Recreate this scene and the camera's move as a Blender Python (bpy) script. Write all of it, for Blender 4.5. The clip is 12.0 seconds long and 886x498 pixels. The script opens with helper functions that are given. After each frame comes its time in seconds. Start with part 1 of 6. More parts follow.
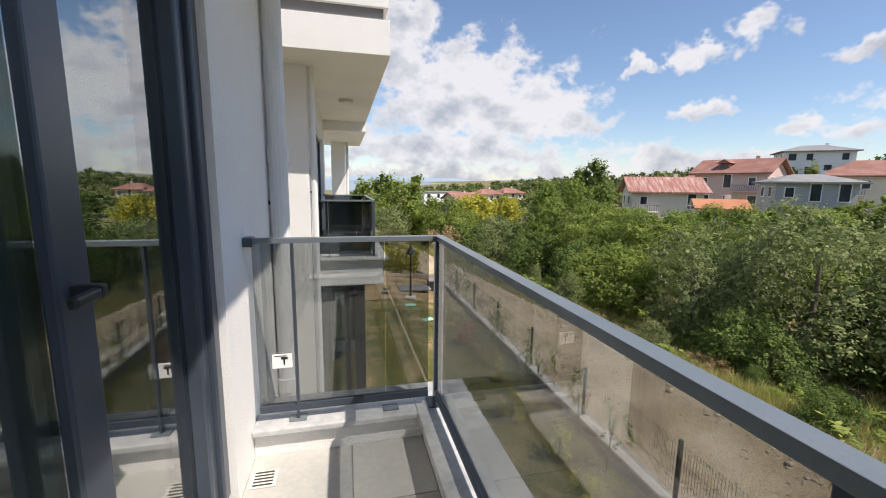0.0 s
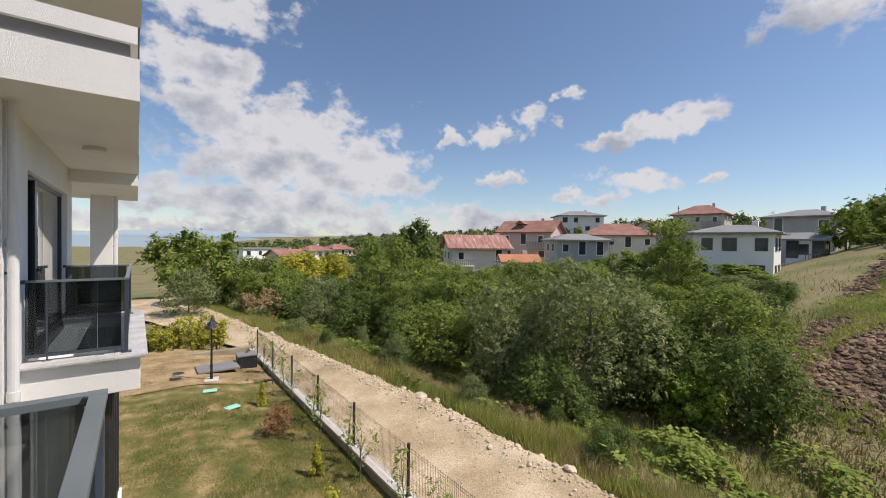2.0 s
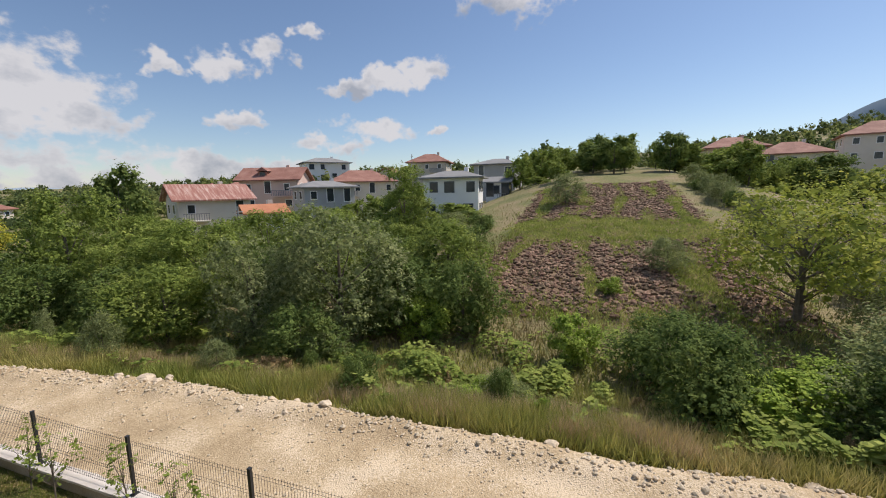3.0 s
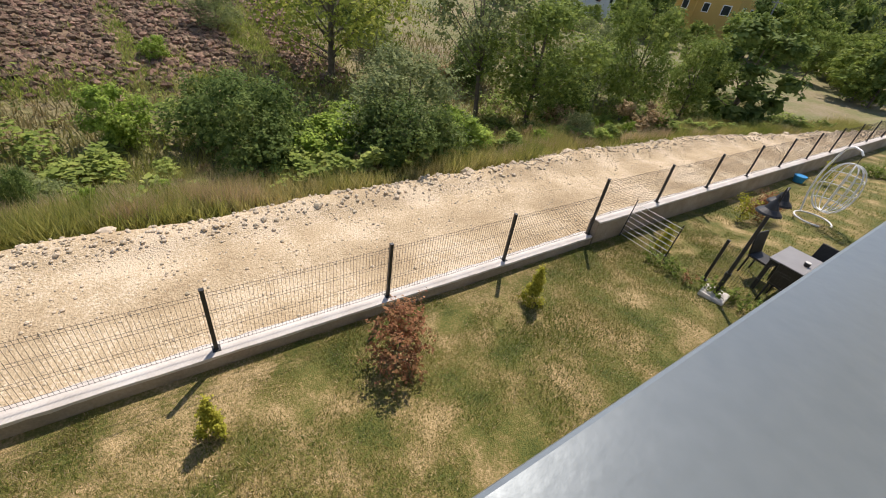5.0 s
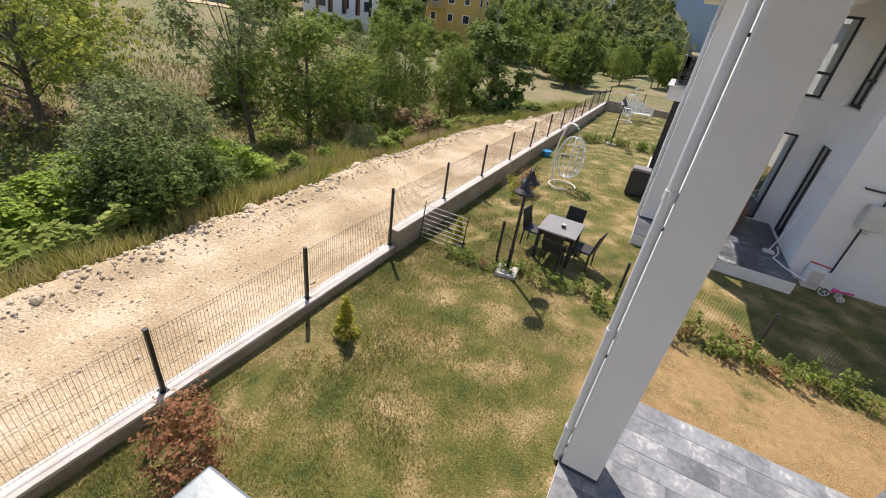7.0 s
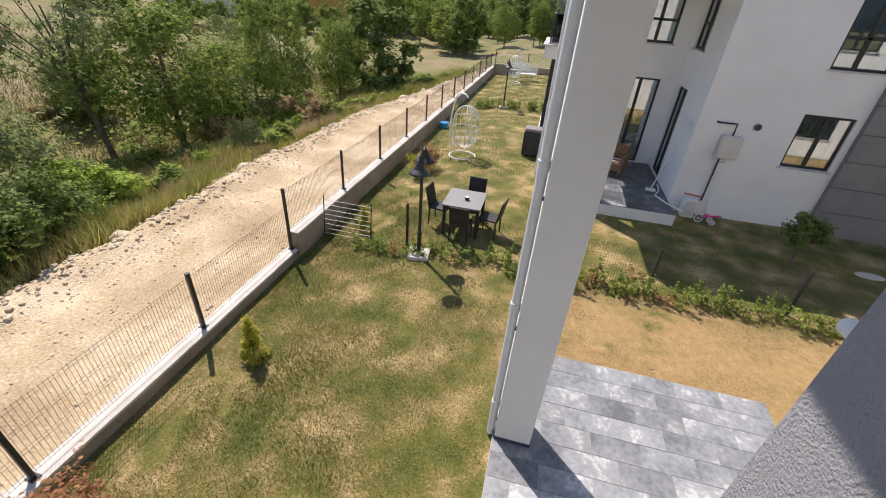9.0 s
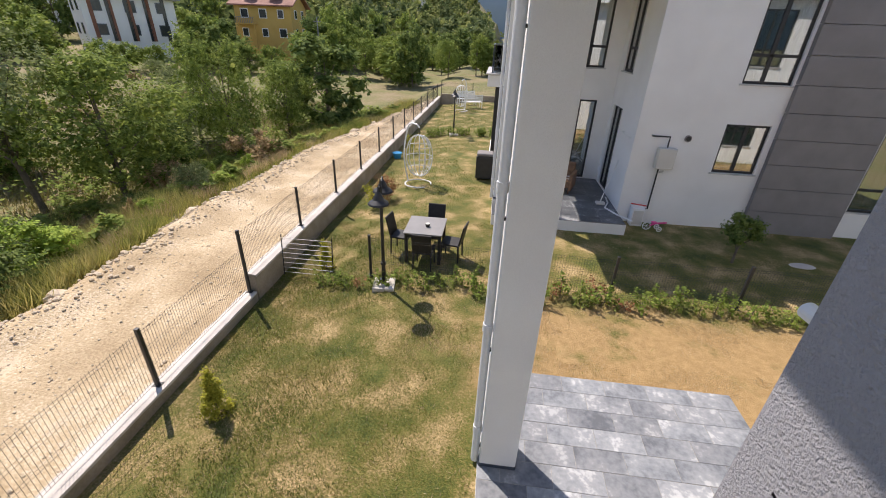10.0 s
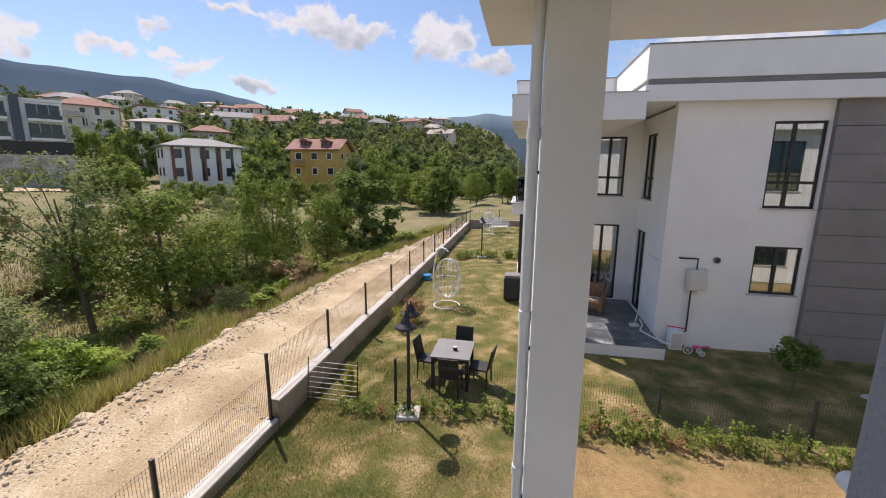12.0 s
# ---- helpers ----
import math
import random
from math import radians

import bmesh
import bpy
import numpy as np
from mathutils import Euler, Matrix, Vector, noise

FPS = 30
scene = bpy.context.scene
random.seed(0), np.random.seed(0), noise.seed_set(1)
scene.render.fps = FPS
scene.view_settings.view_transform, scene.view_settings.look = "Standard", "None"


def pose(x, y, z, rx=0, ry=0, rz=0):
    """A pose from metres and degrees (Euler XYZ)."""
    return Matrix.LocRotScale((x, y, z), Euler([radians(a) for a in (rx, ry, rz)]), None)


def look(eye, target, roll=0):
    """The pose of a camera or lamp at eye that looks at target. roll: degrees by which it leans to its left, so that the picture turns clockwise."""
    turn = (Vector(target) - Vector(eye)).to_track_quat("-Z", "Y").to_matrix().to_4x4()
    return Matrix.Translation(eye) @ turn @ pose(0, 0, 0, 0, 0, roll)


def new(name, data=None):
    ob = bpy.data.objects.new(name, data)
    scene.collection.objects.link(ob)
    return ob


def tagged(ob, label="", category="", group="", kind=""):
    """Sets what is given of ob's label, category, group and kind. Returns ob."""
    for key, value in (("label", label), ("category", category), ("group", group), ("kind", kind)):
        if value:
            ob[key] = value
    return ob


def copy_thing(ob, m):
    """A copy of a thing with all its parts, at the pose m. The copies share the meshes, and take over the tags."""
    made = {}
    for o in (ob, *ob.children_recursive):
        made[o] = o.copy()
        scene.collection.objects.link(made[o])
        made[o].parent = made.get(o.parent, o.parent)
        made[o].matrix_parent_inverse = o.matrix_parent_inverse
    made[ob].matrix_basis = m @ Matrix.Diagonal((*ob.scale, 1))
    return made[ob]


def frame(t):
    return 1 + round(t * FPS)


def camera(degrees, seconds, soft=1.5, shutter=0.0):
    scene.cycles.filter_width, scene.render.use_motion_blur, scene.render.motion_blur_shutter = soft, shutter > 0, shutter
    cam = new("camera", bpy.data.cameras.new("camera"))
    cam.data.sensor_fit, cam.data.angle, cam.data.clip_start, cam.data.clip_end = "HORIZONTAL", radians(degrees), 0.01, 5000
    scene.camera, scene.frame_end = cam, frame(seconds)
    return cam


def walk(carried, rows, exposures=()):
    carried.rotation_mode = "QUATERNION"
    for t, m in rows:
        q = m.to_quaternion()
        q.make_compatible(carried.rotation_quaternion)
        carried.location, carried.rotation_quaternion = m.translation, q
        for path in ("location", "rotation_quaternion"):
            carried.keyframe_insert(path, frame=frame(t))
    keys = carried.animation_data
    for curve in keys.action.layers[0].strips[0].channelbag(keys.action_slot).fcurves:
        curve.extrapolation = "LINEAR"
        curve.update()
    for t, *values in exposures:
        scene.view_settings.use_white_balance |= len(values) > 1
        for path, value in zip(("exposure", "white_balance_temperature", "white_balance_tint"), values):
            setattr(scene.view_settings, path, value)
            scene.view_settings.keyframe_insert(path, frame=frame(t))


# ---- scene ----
cam = camera(94.5, 12.0, soft=1.0)
PATH = [
    (0.0, look((-0.032, 0.032, 4.632), (0.435, 1.952, 4.323), 0.8)),
    (0.5, look((0.119, 0.201, 4.717), (0.558, 2.147, 4.582), 0.9)),
    (1.0, look((0.204, 0.373, 4.85), (0.65, 2.322, 4.8), 1.2)),
    (1.5, look((0.345, 0.42, 4.843), (1.083, 2.279, 4.805), 1.1)),
    (2.0, pose(0.521, 0.391, 4.850, 89.15, -0.77, -36.79)),
    (2.5, pose(0.639, 0.300, 4.828, 88.12, 0.20, -53.60)),
    (3.0, pose(0.747, 0.238, 4.742, 81.82, 1.11, -70.63)),
    (3.5, pose(0.674, 0.054, 4.556, 65.36, 0.01, -84.23)),
    (3.7, pose(0.559, 0.101, 4.394, 59.66, -1.13, -88.35)),
    (5.3, pose(0.433, -0.537, 4.488, 56.18, -8.67, -130.56)),
    (5.5, pose(0.450, -0.627, 4.543, 56.91, -9.34, -134.82)),
    (6.0, pose(0.400, -0.855, 4.535, 59.24, -9.31, -143.67)),
    (6.5, pose(0.395, -1.035, 4.506, 60.44, -8.19, -148.90)),
    (8.3, pose(0.171, -1.455, 4.614, 58.16, -5.23, -157.65)),
    (8.5, pose(0.159, -1.526, 4.608, 58.03, -4.66, -160.17)),
    (9.0, pose(0.177, -1.517, 4.589, 58.37, -3.71, -165.62)),
    (9.5, pose(0.217, -1.511, 4.578, 59.54, -2.77, -170.22)),
    (10.0, pose(0.224, -1.505, 4.582, 62.49, -1.88, -172.80)),
    (10.5, pose(0.219, -1.492, 4.586, 67.09, -1.07, -173.32)),
    (11.0, pose(0.254, -1.489, 4.647, 72.13, -0.62, -172.71)),
    (11.5, pose(0.231, -1.475, 4.677, 76.23, -0.42, -171.23)),
    (12.0, pose(0.158, -1.477, 4.685, 78.93, -0.45, -168.88)),
]
walk(cam, PATH, ((0.0, .60, 6600, 14), (0.7, .50, 6600, 14), (1.5, .36, 6600, 14), (2.5, .22, 6600, 14), (3.5, .24, 6600, 14), (5.5, .56, 6650, 15), (9.0, .68, 6650, 16), (10.5, .67, 6650, 17), (12.0, .50, 6650, 18)))

# ---- light ----
SUN_AZ, SUN_EL = 135.0, 54.0
world = bpy.data.worlds.new("world")
scene.world = world
world.use_nodes = True


def sky():
    nt = world.node_tree
    nt.nodes.clear()
    N, L = nt.nodes.new, nt.links.new
    out, bg, tex = N("ShaderNodeOutputWorld"), N("ShaderNodeBackground"), N("ShaderNodeTexSky")
    tex.sky_type, tex.sun_disc = "NISHITA", False
    tex.sun_elevation, tex.sun_rotation = radians(SUN_EL), radians(SUN_AZ)
    tex.air_density, tex.dust_density, tex.ozone_density = 1.0, 0.25, 3.0
    bg.inputs[1].default_value = 0.098
    co = N("ShaderNodeTexCoord")
    nrm = N("ShaderNodeVectorMath"); nrm.operation = "NORMALIZE"
    L(co.outputs["Generated"], nrm.inputs[0])

    def math_(op, a, b=None, c=None):
        n = N("ShaderNodeMath"); n.operation = op
        for i, q in enumerate((a, b, c)):
            if q is None:
                continue
            if isinstance(q, (int, float)):
                n.inputs[i].default_value = q
            else:
                L(q, n.inputs[i])
        return n.outputs[0]

    bend, push, bent = N("ShaderNodeTexNoise"), N("ShaderNodeVectorMath"), N("ShaderNodeVectorMath")
    bend.inputs["Scale"].default_value, bend.inputs["Detail"].default_value, bend.inputs["Roughness"].default_value = 15.0, 3.0, .6
    L(nrm.outputs[0], bend.inputs["Vector"])
    push.operation, bent.operation = "SUBTRACT", "MULTIPLY_ADD"
    L(bend.outputs["Color"], push.inputs[0]); push.inputs[1].default_value = (.5, .5, .5)
    L(push.outputs[0], bent.inputs[0]); bent.inputs[1].default_value = (.16, .16, .10); L(nrm.outputs[0], bent.inputs[2])
    # cumulus banks: azimuth clockwise from +y, elevation, half sizes, all in degrees
    banks = ((17, 11.5, 13, 6.5, 1.25), (27, 9.5, 9, 4.5, 1.1), (7, 18, 7, 8, 1.1), (7, 27, 8, 5, .95), (15, 5, 24, 3, 1.0), (44, 2.5, 30, 2.4, .85), (15, 1.5, 40, 2.0, .9),
             (38, 13.8, 2.0, 1.5, 1.0), (43.5, 14.8, 3.2, 2.2, 1.05), (48.8, 17, 3.0, 1.8, .85), (53.5, 19, 2.6, 1.2, .8), (45, 9.2, 3.4, 1.4, .95), (57, 13, 3.5, 1.4, .95),
             (63, 14, 5, 1.9, 1.1), (68, 15, 3.6, 2.0, 1.05), (62, 8.2, 6, 1.9, 1.0), (55, 6, 6, 1.4, .85), (70, 7.6, 2, .8, .8), (81, 24, 6, 3.2, 1.05), (90, 25, 6, 2.6, 1.0),
             (152, 17.2, 4.2, 2.0, 1.1), (158, 16.2, 4.5, 1.8, 1.05), (168.5, 16, 4.2, 2.6, 1.1), (174, 13.2, 4.5, 1.8, 1.0), (130.6, 11.7, 2.4, 1.0, .95), (136, 12.4, 2.0, .8, .95),
             (139.5, 11.2, 3.4, 1.2, 1.05), (146, 9.9, 2.6, .9, 1.05), (124, 11.5, 2.4, 2.0, 1.0), (135, 14.5, 3, .7, .8), (144, 18, 5, .8, .75),
             (-30, 26, 26, 9, 1.0), (-75, 18, 26, 8, 1.0), (-140, 24, 26, 8, 1.0), (203, 14, 12, 4, 1.0), (-10, 40, 12, 8, .9))
    total, lift, mass = None, None, None
    for az, el, w, h, amp in banks:
        a, e = radians(az), radians(el)
        c = Vector((math.sin(a) * math.cos(e), math.cos(a) * math.cos(e), math.sin(e)))
        r = Vector((math.cos(a), -math.sin(a), 0))
        u = r.cross(c)
        terms = []
        for axis, size in ((r, w), (u, h)):
            d = N("ShaderNodeVectorMath"); d.operation = "DOT_PRODUCT"
            L(bent.outputs[0], d.inputs[0]); d.inputs[1].default_value = axis / radians(size)
            terms.append(d.outputs["Value"])
        f = N("ShaderNodeVectorMath"); f.operation = "DOT_PRODUCT"
        L(nrm.outputs[0], f.inputs[0]); f.inputs[1].default_value = c
        q = math_("ADD", math_("MULTIPLY", terms[0], terms[0]), math_("MULTIPLY", terms[1], terms[1]))
        g = math_("MULTIPLY", math_("EXPONENT", math_("MULTIPLY", q, -0.9)), math_("MULTIPLY", math_("GREATER_THAN", f.outputs["Value"], 0.3), amp))
        total = g if total is None else math_("MAXIMUM", total, g)
        up = math_("MULTIPLY", g, terms[1])
        lift, mass = (up, g) if lift is None else (math_("ADD", lift, up), math_("ADD", mass, g))
    big, fine = N("ShaderNodeTexNoise"), N("ShaderNodeTexNoise")
    stretch = N("ShaderNodeMapping"); stretch.inputs["Scale"].default_value = (1, 1, 1.45)
    L(nrm.outputs[0], stretch.inputs[0])
    for n, s, d, ro in ((big, 13.0, 8.0, .55), (fine, 44.0, 5.0, .6)):
        n.inputs["Scale"].default_value, n.inputs["Detail"].default_value, n.inputs["Roughness"].default_value = s, d, ro
        L(stretch.outputs[0], n.inputs["Vector"])
    grain = math_("ADD", math_("MULTIPLY", math_("SUBTRACT", big.outputs[0], .5), 1.9), math_("MULTIPLY", math_("SUBTRACT", fine.outputs[0], .5), .6))
    dens = math_("ADD", math_("SUBTRACT", total, .45), math_("MULTIPLY", grain, .92))
    ramp = N("ShaderNodeMapRange"); ramp.interpolation_type = "SMOOTHSTEP"
    L(dens, ramp.inputs[0]); ramp.inputs[1].default_value, ramp.inputs[2].default_value = -0.05, 0.36
    # grey undersides where the bank is thick
    shift = N("ShaderNodeVectorMath"); shift.operation = "ADD"; shift.inputs[1].default_value = (0.0, 0.0, -0.05)
    L(stretch.outputs[0], shift.inputs[0])
    under = N("ShaderNodeTexNoise")
    under.inputs["Scale"].default_value, under.inputs["Detail"].default_value = 7.0, 5.0
    L(shift.outputs[0], under.inputs["Vector"])
    shade = N("ShaderNodeMapRange")
    sep = N("ShaderNodeSeparateXYZ"); L(nrm.outputs[0], sep.inputs[0])
    low_ = math_("MAXIMUM", math_("MULTIPLY", math_("SUBTRACT", 0.12, sep.outputs[2]), 2.0), 0.0)
    sunk = math_("MULTIPLY", math_("DIVIDE", lift, math_("MAXIMUM", mass, .02)), -.42)
    grey = math_("ADD", math_("ADD", low_, sunk), math_("ADD", math_("MULTIPLY", dens, .45), math_("MULTIPLY", math_("SUBTRACT", under.outputs[0], big.outputs[0]), -1.9)))
    L(grey, shade.inputs[0])
    shade.inputs[1].default_value, shade.inputs[2].default_value = 0.12, 0.85
    tone = N("ShaderNodeMix"); tone.data_type = "RGBA"
    L(shade.outputs[0], tone.inputs[0])
    tone.inputs[6].default_value, tone.inputs[7].default_value = (5.9, 5.95, 6.1, 1), (3.2, 3.5, 4.0, 1)
    mix = N("ShaderNodeMix"); mix.data_type = "RGBA"
    L(math_("MULTIPLY", ramp.outputs[0], .93), mix.inputs[0]); L(tex.outputs[0], mix.inputs[6]); L(tone.outputs[2], mix.inputs[7])
    L(mix.outputs[2], bg.inputs[0]); L(bg.outputs[0], out.inputs[0])


sky()
sun = new("sun", bpy.data.lights.new("sun", "SUN"))
sun.data.energy, sun.data.angle, sun.data.color = 3.95, radians(0.53), (1.0, 0.93, 0.82)
a_, e_ = radians(SUN_AZ), radians(SUN_EL)
sun.matrix_world = look((40 * math.sin(a_), 40 * math.cos(a_), 60), (40 * math.sin(a_) - math.sin(a_) * math.cos(e_), 40 * math.cos(a_) - math.cos(a_) * math.cos(e_), 60 - math.sin(e_)))

# ---- materials ----


def mat(name, colors, rough=0.7, scale=3.0, fine=60.0, bump=0.0, bump_scale=None, metal=0.0, island=0.0, obj=0.0, trans=0.0, spec=0.5, dist=0.01, stretch=(1, 1, 1), mixw=.45):
    """Colours run through two noises; island and obj vary brightness from piece to piece; trans lets light through leaves."""
    m = bpy.data.materials.new(name)
    m.use_nodes = True
    nt = m.node_tree
    N, L = nt.nodes.new, nt.links.new
    b = nt.nodes["Principled BSDF"]
    b.inputs["Roughness"].default_value, b.inputs["Metallic"].default_value = rough, metal
    b.inputs["Specular IOR Level"].default_value = spec
    co, mp = N("ShaderNodeTexCoord"), N("ShaderNodeMapping")
    mp.inputs["Scale"].default_value = stretch
    if obj:
        far = N("ShaderNodeVectorMath"); far.operation = "MULTIPLY_ADD"
        L(N("ShaderNodeObjectInfo").outputs["Location"], far.inputs[0])
        far.inputs[1].default_value = (1.7, 2.3, 1.0)
        L(co.outputs["Object"], far.inputs[2]); L(far.outputs[0], mp.inputs[0])
    else:
        L(co.outputs["Object"], mp.inputs[0])
    n1, n2 = N("ShaderNodeTexNoise"), N("ShaderNodeTexNoise")
    for n, s in ((n1, scale), (n2, fine)):
        n.inputs["Scale"].default_value, n.inputs["Detail"].default_value = s, 6.0
        L(mp.outputs[0], n.inputs["Vector"])
    add = N("ShaderNodeMath"); add.operation = "MULTIPLY_ADD"
    L(n2.outputs[0], add.inputs[0]); add.inputs[1].default_value = mixw
    L(n1.outputs[0], add.inputs[2])
    ramp = N("ShaderNodeValToRGB")
    els = ramp.color_ramp.elements
    while len(els) < len(colors):
        els.new(0.5)
    for i, c in enumerate(colors):
        els[i].position = .275 + mixw * .5 + .45 * i / max(1, len(colors) - 1)
        els[i].color = (*c, 1)
    L(add.outputs[0], ramp.inputs[0])
    col = ramp.outputs[0]
    if island or obj:
        src = N("ShaderNodeNewGeometry").outputs["Random Per Island"] if island else N("ShaderNodeObjectInfo").outputs["Random"]
        hsv, mr = N("ShaderNodeHueSaturation"), N("ShaderNodeMapRange")
        k = island or obj
        L(src, mr.inputs[0]); mr.inputs[3].default_value, mr.inputs[4].default_value = 1 - k, 1 + k
        L(mr.outputs[0], hsv.inputs["Value"]); L(col, hsv.inputs["Color"])
        hue = N("ShaderNodeMapRange")
        L(src, hue.inputs[0]); hue.inputs[3].default_value, hue.inputs[4].default_value = .5 + .03 * k, .5 - .04 * k
        L(hue.outputs[0], hsv.inputs["Hue"])
        col = hsv.outputs[0]
    L(col, b.inputs["Base Color"])
    if bump:
        bp, n3 = N("ShaderNodeBump"), N("ShaderNodeTexNoise")
        n3.inputs["Scale"].default_value, n3.inputs["Detail"].default_value = bump_scale or fine, 5.0
        L(mp.outputs[0], n3.inputs["Vector"]); L(n3.outputs[0], bp.inputs["Height"])
        bp.inputs["Strength"].default_value, bp.inputs["Distance"].default_value = bump, dist
        L(bp.outputs[0], b.inputs["Normal"])
    if trans:
        tr, mx = N("ShaderNodeBsdfTranslucent"), N("ShaderNodeMixShader")
        L(col, tr.inputs[0]); mx.inputs[0].default_value = trans
        L(b.outputs[0], mx.inputs[1]); L(tr.outputs[0], mx.inputs[2]); L(mx.outputs[0], nt.nodes["Material Output"].inputs[0])
    return m


def glass_mat(name, tint, gloss=0.08, graze=0.6):
    m = bpy.data.materials.new(name)
    m.use_nodes = True
    nt = m.node_tree
    nt.nodes.clear()
    N, L = nt.nodes.new, nt.links.new
    out, mx, tr, gl, fr = N("ShaderNodeOutputMaterial"), N("ShaderNodeMixShader"), N("ShaderNodeBsdfTransparent"), N("ShaderNodeBsdfGlossy"), N("ShaderNodeLayerWeight")
    tr.inputs[0].default_value = (*tint, 1)
    gl.inputs["Roughness"].default_value = 0.01
    fr.inputs["Blend"].default_value = 0.5
    pw = N("ShaderNodeMath"); pw.operation = "POWER"
    L(fr.outputs["Facing"], pw.inputs[0]); pw.inputs[1].default_value = 4.0
    mul = N("ShaderNodeMath"); mul.operation = "MULTIPLY_ADD"; mul.use_clamp = True
    L(pw.outputs[0], mul.inputs[0]); mul.inputs[1].default_value, mul.inputs[2].default_value = graze, gloss
    L(mul.outputs[0], mx.inputs[0]); L(tr.outputs[0], mx.inputs[1]); L(gl.outputs[0], mx.inputs[2]); L(mx.outputs[0], out.inputs[0])
    return m


